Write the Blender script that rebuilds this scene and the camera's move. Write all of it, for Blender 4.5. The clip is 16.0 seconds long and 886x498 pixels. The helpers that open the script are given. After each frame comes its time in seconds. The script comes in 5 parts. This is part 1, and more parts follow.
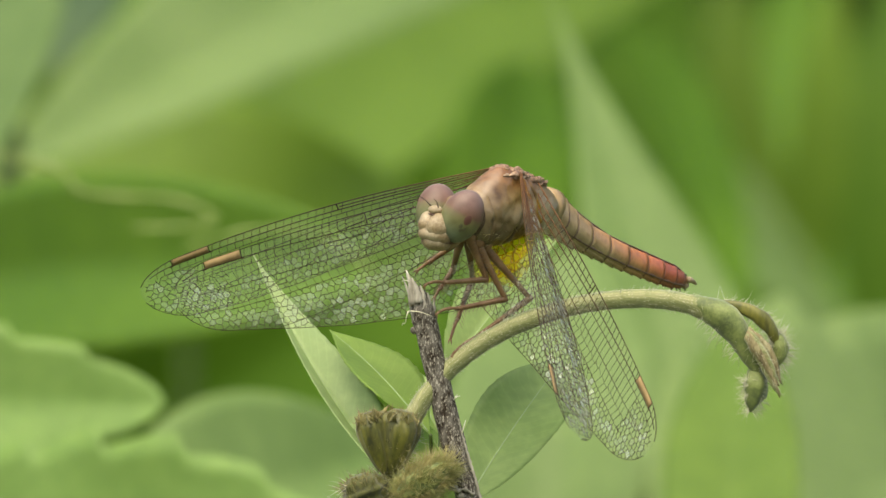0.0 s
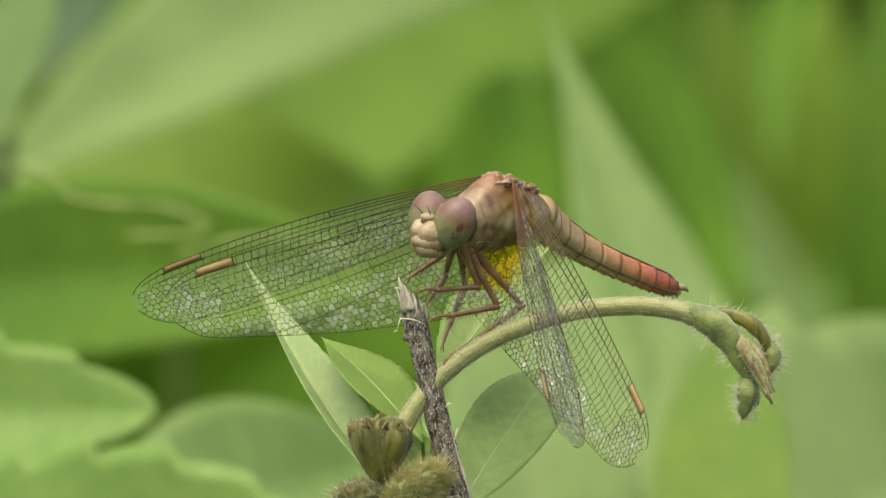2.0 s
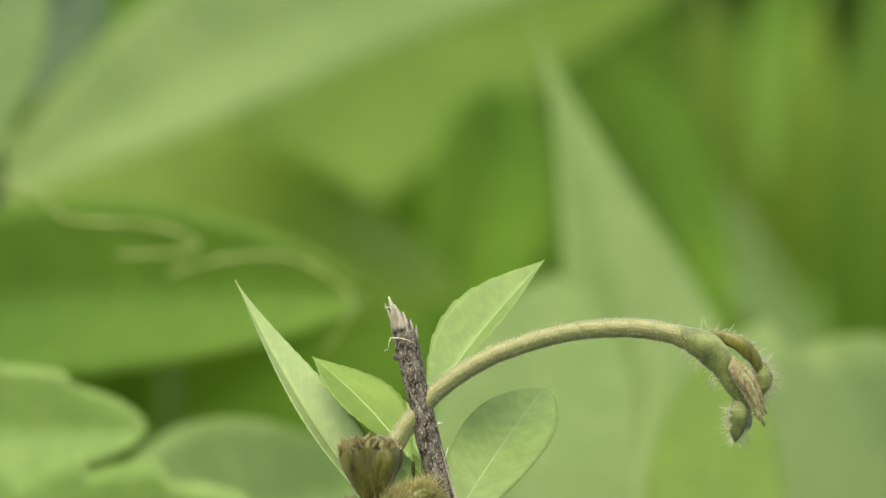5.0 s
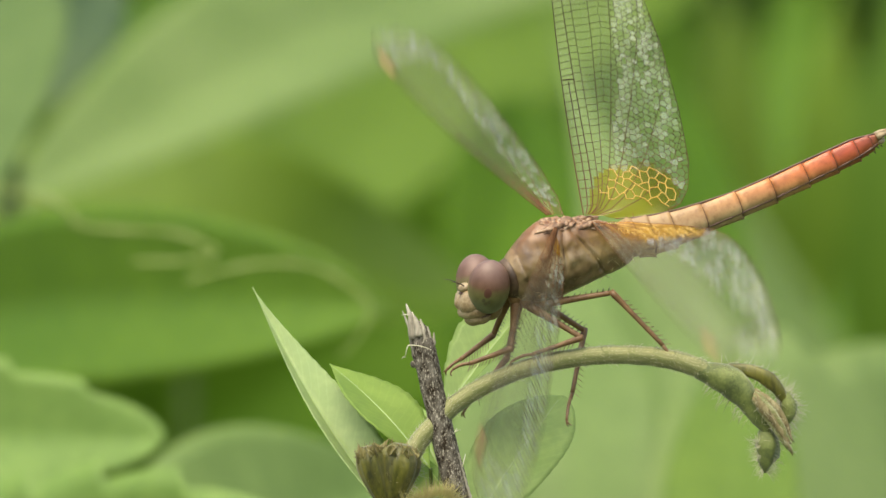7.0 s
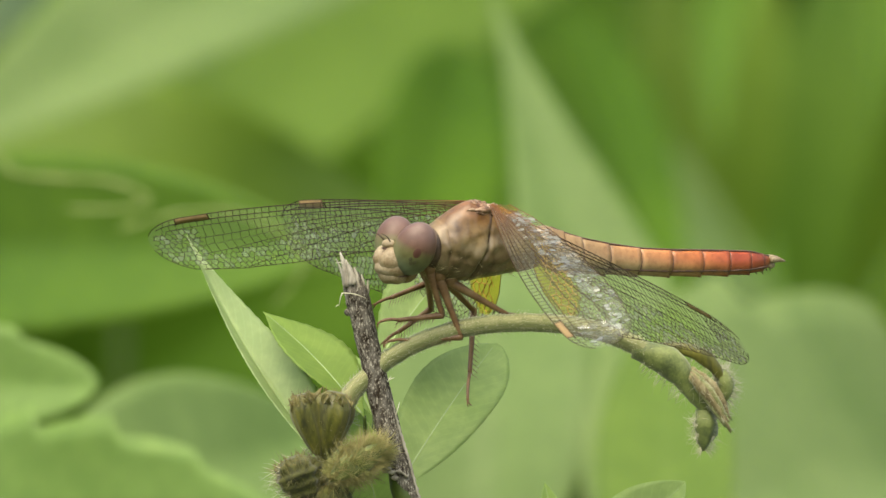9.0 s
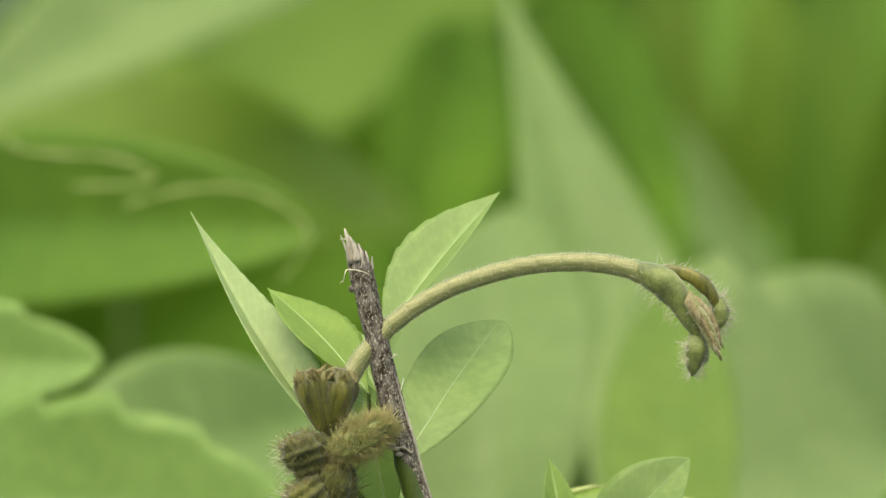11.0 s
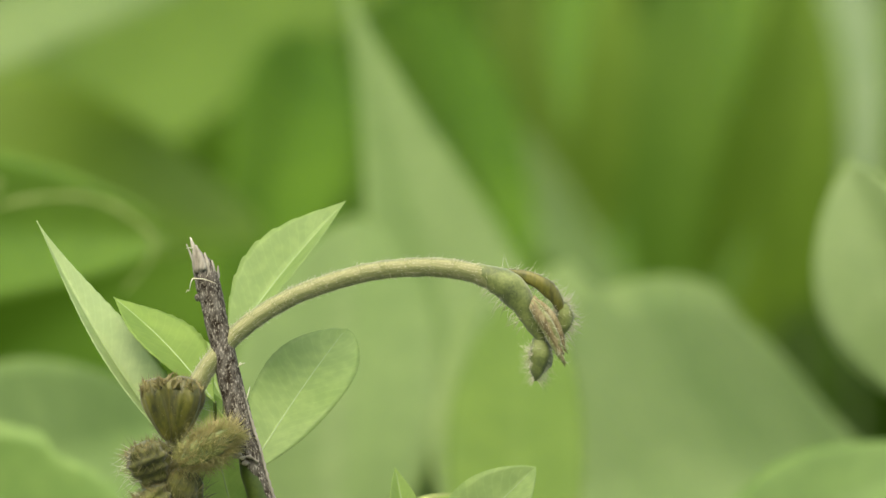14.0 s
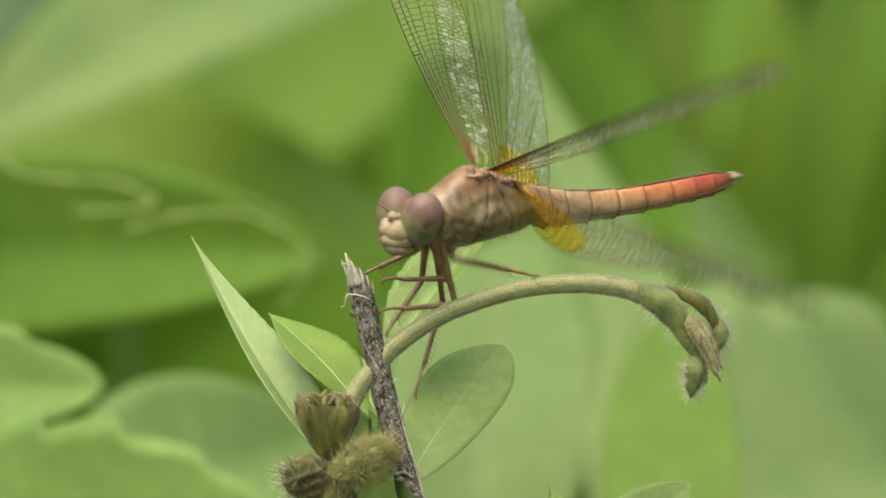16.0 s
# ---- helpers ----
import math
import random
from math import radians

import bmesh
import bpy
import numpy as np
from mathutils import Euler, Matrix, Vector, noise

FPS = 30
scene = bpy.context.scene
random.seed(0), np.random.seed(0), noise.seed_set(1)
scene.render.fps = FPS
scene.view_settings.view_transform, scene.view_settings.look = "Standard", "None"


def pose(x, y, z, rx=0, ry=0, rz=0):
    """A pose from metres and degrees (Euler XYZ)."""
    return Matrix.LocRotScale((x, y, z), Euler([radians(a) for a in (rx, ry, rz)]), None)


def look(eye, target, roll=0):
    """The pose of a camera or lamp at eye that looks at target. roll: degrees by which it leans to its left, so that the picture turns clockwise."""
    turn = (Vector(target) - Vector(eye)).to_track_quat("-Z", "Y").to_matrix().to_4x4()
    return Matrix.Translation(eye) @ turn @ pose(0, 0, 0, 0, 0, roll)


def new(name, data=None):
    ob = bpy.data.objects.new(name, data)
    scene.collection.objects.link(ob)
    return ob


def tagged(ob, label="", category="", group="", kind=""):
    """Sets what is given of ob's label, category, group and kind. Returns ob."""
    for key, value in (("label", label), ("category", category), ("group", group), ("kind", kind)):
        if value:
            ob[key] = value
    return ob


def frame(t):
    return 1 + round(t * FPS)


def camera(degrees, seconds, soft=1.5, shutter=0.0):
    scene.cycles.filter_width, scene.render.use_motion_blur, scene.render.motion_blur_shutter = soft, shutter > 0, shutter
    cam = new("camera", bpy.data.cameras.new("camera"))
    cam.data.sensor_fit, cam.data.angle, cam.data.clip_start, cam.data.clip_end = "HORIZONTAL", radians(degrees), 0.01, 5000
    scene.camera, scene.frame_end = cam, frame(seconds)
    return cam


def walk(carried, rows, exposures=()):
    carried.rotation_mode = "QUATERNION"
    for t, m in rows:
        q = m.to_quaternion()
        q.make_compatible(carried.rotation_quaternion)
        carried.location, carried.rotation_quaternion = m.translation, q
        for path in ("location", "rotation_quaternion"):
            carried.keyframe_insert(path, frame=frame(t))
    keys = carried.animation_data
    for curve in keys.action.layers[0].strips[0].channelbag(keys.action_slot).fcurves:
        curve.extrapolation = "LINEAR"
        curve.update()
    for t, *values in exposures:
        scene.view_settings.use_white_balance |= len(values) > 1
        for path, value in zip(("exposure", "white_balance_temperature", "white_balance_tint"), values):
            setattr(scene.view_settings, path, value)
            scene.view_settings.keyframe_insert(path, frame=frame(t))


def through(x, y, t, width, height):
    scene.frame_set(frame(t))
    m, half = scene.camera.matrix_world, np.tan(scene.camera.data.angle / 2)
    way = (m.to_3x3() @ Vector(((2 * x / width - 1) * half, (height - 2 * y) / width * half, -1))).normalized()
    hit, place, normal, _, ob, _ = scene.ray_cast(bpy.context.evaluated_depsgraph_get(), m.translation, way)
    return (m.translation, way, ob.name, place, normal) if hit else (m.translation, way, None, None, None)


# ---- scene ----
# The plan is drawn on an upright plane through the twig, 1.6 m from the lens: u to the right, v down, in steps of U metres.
U = 5.597e-5
EYE = Vector((0.0, -1.6, 0.6))


def at(u, v, d=0.0):
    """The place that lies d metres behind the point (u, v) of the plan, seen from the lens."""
    p = Vector(((u - 784) * U, 0.0, 0.6 - (v - 441) * U))
    return EYE + (p - EYE) * ((1.6 + d) / 1.6)


def aim(u, v):
    """The camera's pose when the twig's broken top stands at (u, v) of its view."""
    return look(EYE, at(1508 - u, 926 - v))


cam = camera(3.142, 16.0, soft=1.5, shutter=0.14)
cam.data.dof.use_dof = True
cam.data.dof.focus_distance = 1.604
cam.data.dof.aperture_fstop = cam.data.lens / 7.0
walk(cam, [
    (0.0, aim(724, 485)), (0.5, aim(720, 464)), (1.0, aim(709, 478)), (1.5, aim(707, 498)), (2.0, aim(710, 498)),
    (2.5, aim(712, 481)), (3.0, aim(722, 482)), (3.5, aim(719, 496)), (4.0, aim(701, 522)), (4.2, aim(692, 533)),
    (6.3, aim(712, 530)), (6.5, aim(723, 537)), (7.0, aim(724, 545)), (7.5, aim(648, 470)), (8.0, aim(610, 433)),
    (8.5, aim(603, 449)), (9.0, aim(607, 453)), (9.2, aim(606, 451)),
    (11.3, aim(615, 397)), (11.5, aim(603, 386)), (12.0, aim(527, 363)), (12.5, aim(443, 348)), (12.7, aim(429, 350)),
    (13.0, aim(398, 407)), (13.5, aim(355, 458)), (14.0, aim(342, 427)), (14.5, aim(345, 426)), (15.0, aim(354, 407)),
    (15.2, aim(381, 382)), (15.5, aim(406, 345)), (15.6, aim(444, 345)), (15.7, aim(499, 354)), (15.8, aim(538, 370)),
    (15.9, aim(572, 413)), (16.0, aim(616, 455)),
], exposures=((0.0, 1.22, 7400, 6), (16.0, 1.22, 7400, 6)))
# ---- light: a bright, lightly overcast sky, and the sun behind thin cloud ----
world = bpy.data.worlds.new("sky")
scene.world = world
world.use_nodes = True
sky = world.node_tree.nodes.new("ShaderNodeTexSky")
sky.sky_type, sky.sun_disc = "NISHITA", False
sky.sun_elevation, sky.sun_rotation = radians(64), radians(207)
sky.air_density, sky.dust_density, sky.ozone_density = 1.0, 4.0, 1.0
world.node_tree.links.new(sky.outputs["Color"], world.node_tree.nodes["Background"].inputs["Color"])
world.node_tree.nodes["Background"].inputs["Strength"].default_value = 0.15
sun = new("sun", bpy.data.lights.new("sun", "SUN"))
sun.data.energy, sun.data.angle, sun.data.color = 1.5, radians(75), (1.0, 0.96, 0.9)
sun.matrix_world = look((-0.5, -1.0, 3.2), (0, 0, 0.6))
# ---- materials ----
def node_set(name):
    m = bpy.data.materials.new(name)
    m.use_nodes = True
    return m, m.node_tree.nodes, m.node_tree.links, m.node_tree.nodes["Principled BSDF"]


def noise_ramp(nodes, links, scale, stops, detail=4.0, stretch=(1, 1, 1), space="Object"):
    """A colour that wanders between the stops (position, r, g, b) with a noise of that scale (per metre)."""
    coord = nodes.new("ShaderNodeTexCoord")
    mapping = nodes.new("ShaderNodeMapping")
    mapping.inputs["Scale"].default_value = stretch
    tex = nodes.new("ShaderNodeTexNoise")
    tex.inputs["Scale"].default_value, tex.inputs["Detail"].default_value = scale, detail
    ramp = nodes.new("ShaderNodeValToRGB")
    links.new(coord.outputs[space], mapping.inputs["Vector"])
    links.new(mapping.outputs["Vector"], tex.inputs["Vector"])
    links.new(tex.outputs["Fac"], ramp.inputs["Fac"])
    e = ramp.color_ramp.elements
    e[0].position, e[0].color = stops[0][0], (*stops[0][1:], 1)
    e[1].position, e[1].color = stops[-1][0], (*stops[-1][1:], 1)
    for s in stops[1:-1]:
        e.new(s[0]).color = (*s[1:], 1)
    return ramp.outputs["Color"], tex.outputs["Fac"], mapping


def mixed(nodes, links, a, b, fac, how="MIX"):
    n = nodes.new("ShaderNodeMix")
    n.data_type, n.blend_type = "RGBA", how
    for slot, v in (("A", a), ("B", b)):
        sock = [s for s in n.inputs if s.name == slot and s.type == "RGBA"][0]
        if isinstance(v, tuple):
            sock.default_value = (*v, 1)
        else:
            links.new(v, sock)
    f = n.inputs[0]
    if isinstance(fac, float):
        f.default_value = fac
    else:
        links.new(fac, f)
    return [s for s in n.outputs if s.type == "RGBA"][0]


def bumped(nodes, links, bsdf, height, strength, distance):
    b = nodes.new("ShaderNodeBump")
    b.inputs["Strength"].default_value, b.inputs["Distance"].default_value = strength, distance
    links.new(height, b.inputs["Height"])
    links.new(b.outputs["Normal"], bsdf.inputs["Normal"])
    return b


def grainy(name, stops, scale, rough=0.6, bump=0.3, distance=2e-5, fine=None, stretch=(1, 1, 1), spec=0.4, sheen=0.0):
    """A surface whose colour wanders at one scale, is speckled at a finer one, and has a fine relief."""
    m, nodes, links, bsdf = node_set(name)
    col, fac, _ = noise_ramp(nodes, links, scale, stops, stretch=stretch)
    dark = tuple(c * 0.72 for c in stops[0][1:])
    col2, fac2, _ = noise_ramp(nodes, links, fine or scale * 7, [(0.35, *dark), (0.7, *stops[-1][1:])], stretch=stretch)
    links.new(mixed(nodes, links, col, col2, 0.3), bsdf.inputs["Base Color"])
    bsdf.inputs["Roughness"].default_value = rough
    bsdf.inputs["Specular IOR Level"].default_value = spec
    bsdf.inputs["Sheen Weight"].default_value = sheen
    bumped(nodes, links, bsdf, fac2, bump, distance)
    return m


def leafy(name, dark, light, scale=60.0, through=0.45, rough=0.5, glow=(1.2, 1.15, 0.5), gloss=0.35):
    """A leaf: mottled colour, veins in relief from the blade's own coordinates, light that comes through it."""
    m, nodes, links, bsdf = node_set(name)
    col, fac, _ = noise_ramp(nodes, links, scale, [(0.3, *dark), (0.72, *light)])
    uv = nodes.new("ShaderNodeTexCoord")
    wave = nodes.new("ShaderNodeTexWave")
    wave.wave_type, wave.bands_direction = "BANDS", "X"
    wave.inputs["Scale"].default_value, wave.inputs["Distortion"].default_value = 2.6, 2.6
    wave.inputs["Detail"].default_value = 2.0
    links.new(uv.outputs["UV"], wave.inputs["Vector"])
    pale = tuple(min(1.0, c * 1.35 + 0.01) for c in light)
    ramp = nodes.new("ShaderNodeValToRGB")
    ramp.color_ramp.elements[0].position, ramp.color_ramp.elements[0].color = 0.86, (0, 0, 0, 1)
    ramp.color_ramp.elements[1].position, ramp.color_ramp.elements[1].color = 1.0, (0.11, 0.11, 0.11, 1)
    links.new(wave.outputs["Fac"], ramp.inputs["Fac"])
    veined = mixed(nodes, links, col, pale, ramp.outputs["Color"])
    spot, _, _ = noise_ramp(nodes, links, scale * 9, [(0.42, 0.88, 0.9, 0.85), (0.66, 1.05, 1.03, 1.0)])
    colour = mixed(nodes, links, veined, spot, 0.8, "MULTIPLY")
    links.new(colour, bsdf.inputs["Base Color"])
    bsdf.inputs["Roughness"].default_value = rough
    bsdf.inputs["Specular IOR Level"].default_value = gloss
    bumped(nodes, links, bsdf, ramp.outputs["Color"], 0.15, 3e-5)
    lit = nodes.new("ShaderNodeBsdfTranslucent")
    links.new(mixed(nodes, links, colour, glow, 1.0, "MULTIPLY"), lit.inputs["Color"])
    mix = nodes.new("ShaderNodeMixShader")
    mix.inputs["Fac"].default_value = through
    links.new(bsdf.outputs["BSDF"], mix.inputs[1])
    links.new(lit.outputs["BSDF"], mix.inputs[2])
    links.new(mix.outputs["Shader"], nodes["Material Output"].inputs["Surface"])
    return m


def plain(name, colour, rough=0.5, metal=0.0, through=0.0):
    m, nodes, links, bsdf = node_set(name)
    col, _, _ = noise_ramp(nodes, links, 900, [(0.3, *(c * 0.8 for c in colour)), (0.7, *colour)])
    links.new(col, bsdf.inputs["Base Color"])
    bsdf.inputs["Roughness"].default_value, bsdf.inputs["Metallic"].default_value = rough, metal
    bsdf.inputs["Transmission Weight"].default_value = through
    return m


def filmy(name, tint, body, sheen_rough, clear, gloss_most=0.5, cloud=0.0, gloss_least=0.03):
    """A wing's skin: mostly clear, with a thin milky body and a gloss that grows at grazing angles."""
    m, nodes, links, bsdf = node_set(name)
    col, fac, _ = noise_ramp(nodes, links, 700, [(0.3, *(c * 0.85 for c in body)), (0.7, *body)])
    clear_node = nodes.new("ShaderNodeBsdfTransparent")
    clear_node.inputs["Color"].default_value = (*tint, 1)
    milk, gloss = nodes.new("ShaderNodeBsdfTranslucent"), nodes.new("ShaderNodeBsdfGlossy")
    diffuse = nodes.new("ShaderNodeBsdfDiffuse")
    links.new(col, milk.inputs["Color"])
    links.new(col, diffuse.inputs["Color"])
    gloss.inputs["Roughness"].default_value = sheen_rough
    both, a, b = (nodes.new("ShaderNodeMixShader") for _ in range(3))
    both.inputs["Fac"].default_value = 0.5
    links.new(milk.outputs["BSDF"], both.inputs[1])
    links.new(diffuse.outputs["BSDF"], both.inputs[2])
    # every cell of the net is a facet with a tilt and a clearness of its own
    geo, cell = nodes.new("ShaderNodeNewGeometry"), nodes.new("ShaderNodeTexWhiteNoise")
    cell.noise_dimensions = "1D"
    links.new(geo.outputs["Random Per Island"], cell.inputs["W"])
    spread, curve = nodes.new("ShaderNodeMapRange"), nodes.new("ShaderNodeMath")
    curve.operation, curve.inputs[1].default_value = "POWER", 2.0
    links.new(cell.outputs["Value"], curve.inputs[0])
    links.new(curve.outputs["Value"], spread.inputs["Value"])
    spread.inputs["To Min"].default_value, spread.inputs["To Max"].default_value = clear, clear - cloud
    links.new(spread.outputs["Result"], a.inputs["Fac"])
    links.new(both.outputs["Shader"], a.inputs[1])
    links.new(clear_node.outputs["BSDF"], a.inputs[2])
    facing, power, weight = nodes.new("ShaderNodeLayerWeight"), nodes.new("ShaderNodeMath"), nodes.new("ShaderNodeMath")
    facing.inputs["Blend"].default_value = 0.5
    power.operation, power.inputs[1].default_value = "POWER", 3.0
    weight.operation, weight.inputs[1].default_value, weight.inputs[2].default_value = "MULTIPLY_ADD", gloss_most, gloss_least
    links.new(facing.outputs["Facing"], power.inputs[0])
    links.new(power.outputs["Value"], weight.inputs[0])
    tilt, facet = nodes.new("ShaderNodeVectorMath"), nodes.new("ShaderNodeVectorMath")
    tilt.operation = "MULTIPLY_ADD"
    tilt.inputs[1].default_value, tilt.inputs[2].default_value = (0.7, 0.7, 0.7), (-0.35, -0.35, -0.35)
    links.new(cell.outputs["Color"], tilt.inputs[0])
    links.new(tilt.outputs["Vector"], facet.inputs[0])
    links.new(geo.outputs["Normal"], facet.inputs[1])
    unit = nodes.new("ShaderNodeVectorMath")
    unit.operation = "NORMALIZE"
    links.new(facet.outputs["Vector"], unit.inputs[0])
    links.new(unit.outputs["Vector"], gloss.inputs["Normal"])
    shine = nodes.new("ShaderNodeMath")
    shine.operation, shine.inputs[1].default_value = "MULTIPLY", 1.0
    if cloud:
        links.new(curve.outputs["Value"], shine.inputs[1])
    links.new(weight.outputs["Value"], shine.inputs[0])
    links.new(shine.outputs["Value"], b.inputs["Fac"])
    links.new(a.outputs["Shader"], b.inputs[1])
    links.new(gloss.outputs["BSDF"], b.inputs[2])
    links.new(b.outputs["Shader"], nodes["Material Output"].inputs["Surface"])
    return m


def along(name, axis, stops, unit, rough=0.4, speckle=1500.0, bump=0.15, spec=0.5, mottle=0.25, below=None, cloud=0.0):
    """A colour that changes along one axis of the thing, in steps of unit metres, with a fine speckle. below: the colours of its underside."""
    m, nodes, links, bsdf = node_set(name)
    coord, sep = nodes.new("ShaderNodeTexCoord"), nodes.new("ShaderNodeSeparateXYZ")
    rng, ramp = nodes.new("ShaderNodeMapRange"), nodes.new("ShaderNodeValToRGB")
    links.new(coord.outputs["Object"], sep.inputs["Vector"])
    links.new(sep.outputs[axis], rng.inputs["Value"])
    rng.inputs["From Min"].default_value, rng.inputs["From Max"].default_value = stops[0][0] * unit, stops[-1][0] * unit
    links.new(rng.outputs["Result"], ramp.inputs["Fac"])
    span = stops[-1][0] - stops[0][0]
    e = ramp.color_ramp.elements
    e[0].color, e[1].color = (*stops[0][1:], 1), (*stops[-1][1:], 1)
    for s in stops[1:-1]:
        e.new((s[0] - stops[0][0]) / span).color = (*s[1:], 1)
    spot, f, _ = noise_ramp(nodes, links, speckle, [(0.3, 0.6, 0.55, 0.5), (0.62, 1.05, 1.05, 1.05)])
    fleck, _, _ = noise_ramp(nodes, links, speckle * 3.3, [(0.34, 0.55, 0.47, 0.4), (0.5, 1.0, 1.0, 1.0), (0.72, 1.12, 1.14, 1.16)])
    once = mixed(nodes, links, ramp.outputs["Color"], spot, 0.8, "MULTIPLY")
    tone = mixed(nodes, links, once, fleck, mottle, "MULTIPLY")
    if cloud:
        haze, _, _ = noise_ramp(nodes, links, cloud, [(0.36, 0.5, 0.42, 0.32), (0.48, 0.9, 0.84, 0.72), (0.55, 1.0, 1.02, 1.06), (0.68, 1.2, 1.08, 0.78)])
        tone = mixed(nodes, links, tone, haze, 0.85, "MULTIPLY")
    links.new(tone, bsdf.inputs["Base Color"])
    bsdf.inputs["Roughness"].default_value, bsdf.inputs["Specular IOR Level"].default_value = rough, spec
    bumped(nodes, links, bsdf, f, bump, 3e-5)
    if below:
        low, height = nodes.new("ShaderNodeValToRGB"), nodes.new("ShaderNodeMapRange")
        links.new(rng.outputs["Result"], low.inputs["Fac"])
        e = low.color_ramp.elements
        e[0].color, e[1].color = (*below[0][1:], 1), (*below[-1][1:], 1)
        for s in below[1:-1]:
            e.new((s[0] - stops[0][0]) / span).color = (*s[1:], 1)
        links.new(sep.outputs["Z"], height.inputs["Value"])
        height.inputs["From Min"].default_value, height.inputs["From Max"].default_value = -14 * unit, 6 * unit
        links.new(mixed(nodes, links, low.outputs["Color"], ramp.outputs["Color"], height.outputs["Result"]), once.node.inputs[6])
    return m


LEAF_FRESH = leafy("fresh_leaf", (0.25, 0.39, 0.11), (0.32, 0.47, 0.16), 70, through=0.5)
LEAF_DOWNY = leafy("downy_leaf", (0.31, 0.43, 0.18), (0.39, 0.51, 0.25), 80, through=0.45)
LEAF_GLAUCOUS = leafy("glaucous_leaf", (0.18, 0.29, 0.075), (0.24, 0.355, 0.115), 90, through=0.4)
LEAF_LIGHT = leafy("light_leaf", (0.20, 0.305, 0.09), (0.275, 0.38, 0.135), 30, through=0.5)
LEAF_PALE = leafy("pale_leaf", (0.15, 0.27, 0.06), (0.21, 0.345, 0.095), 40, through=0.5)
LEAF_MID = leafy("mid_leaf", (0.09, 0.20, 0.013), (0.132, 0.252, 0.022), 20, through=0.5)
# darker copy of the leaf green: shade is put into the colour
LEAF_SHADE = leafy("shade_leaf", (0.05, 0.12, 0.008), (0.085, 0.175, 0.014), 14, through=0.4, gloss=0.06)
LEAF_LIME = leafy("lime_leaf", (0.14, 0.255, 0.02), (0.19, 0.32, 0.034), 14, through=0.5)
# darkest leaf green, deep shade painted into the colour
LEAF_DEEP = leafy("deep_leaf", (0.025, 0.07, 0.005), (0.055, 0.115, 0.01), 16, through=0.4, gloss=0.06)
LEAF_GREY = leafy("grey_leaf", (0.16, 0.24, 0.10), (0.21, 0.29, 0.14), 26, through=0.4)
LEAF_DRY = plain("dry_leaf_margin", (0.19, 0.26, 0.06), 0.7)
LEAF_OLIVE = leafy("olive_leaf", (0.115, 0.21, 0.016), (0.155, 0.265, 0.028), 14, through=0.5)
# grey-green with its shade mixed into the colour
LEAF_SLATE = leafy("slate_leaf", (0.06, 0.11, 0.04), (0.09, 0.145, 0.055), 20, through=0.4)
LEAF_HAZY = leafy("hazy_leaf", (0.105, 0.18, 0.05), (0.14, 0.22, 0.068), 26, through=0.4, gloss=0.2)
LEAF_SUNNY = leafy("sunny_leaf", (0.195, 0.32, 0.055), (0.26, 0.39, 0.09), 60, through=0.5)
LEAF_HEART = leafy("heart_leaf", (0.15, 0.25, 0.065), (0.205, 0.315, 0.10), 30, through=0.5)
LEAF_GLADE = leafy("glade_leaf", (0.135, 0.235, 0.03), (0.18, 0.29, 0.05), 20, through=0.5)
LEAF_TALL = leafy("tall_leaf", (0.145, 0.24, 0.062), (0.19, 0.295, 0.09), 40, through=0.5)
LEAF_TOOTHED = leafy("toothed_leaf", (0.185, 0.32, 0.072), (0.255, 0.405, 0.115), 40, through=0.5)
# ---- building tools ----
def mesh_of(name, verts, faces, material, uvs=None, smooth=True):
    me = bpy.data.meshes.new(name)
    me.from_pydata([tuple(v) for v in verts], [], faces)
    if uvs:
        layer = me.uv_layers.new(name="blade")
        for loop in me.loops:
            layer.data[loop.index].uv = uvs[loop.vertex_index]
    me.materials.append(material)
    if smooth:
        me.polygons.foreach_set("use_smooth", [True] * len(me.polygons))
    me.update()
    return me


def part(name, shape, material, parent=None, label="", place=(0, 0, 0)):
    """Links a shape (verts, faces[, uvs]) as one mesh under a thing or under a part."""
    ob = new(name, mesh_of(name, shape[0], shape[1], material, shape[2] if len(shape) > 2 else None))
    ob.parent = parent
    ob.location = place
    return tagged(ob, label) if label else ob


def thing(name, place, label, category, group=""):
    ob = new(name)
    ob.empty_display_size = 0.01
    ob.location = place
    return tagged(ob, label, category, group)


def joined(shapes):
    verts, faces = [], []
    for s in shapes:
        k = len(verts)
        verts += list(s[0])
        faces += [tuple(i + k for i in f) for f in s[1]]
    return verts, faces


def moved(shape, origin):
    """The shape with its places counted from origin."""
    o = Vector(origin)
    return ([Vector(v) - o for v in shape[0]], *shape[1:])


def smooth_path(points, n):
    """n + 1 points on a smooth curve through the given ones (each may carry a radius after its place)."""
    pts = [np.array([*p], float) for p in points]
    pts = [2 * pts[0] - pts[1], *pts, 2 * pts[-1] - pts[-2]]
    out, spans = [], len(pts) - 3
    for k in range(n + 1):
        s = k / n * spans
        i = min(int(s), spans - 1)
        f = s - i
        a, b, c, d = pts[i:i + 4]
        out.append(0.5 * (2 * b + (c - a) * f + (2 * a - 5 * b + 4 * c - d) * f * f + (3 * b - a - 3 * c + d) * f ** 3))
    return out


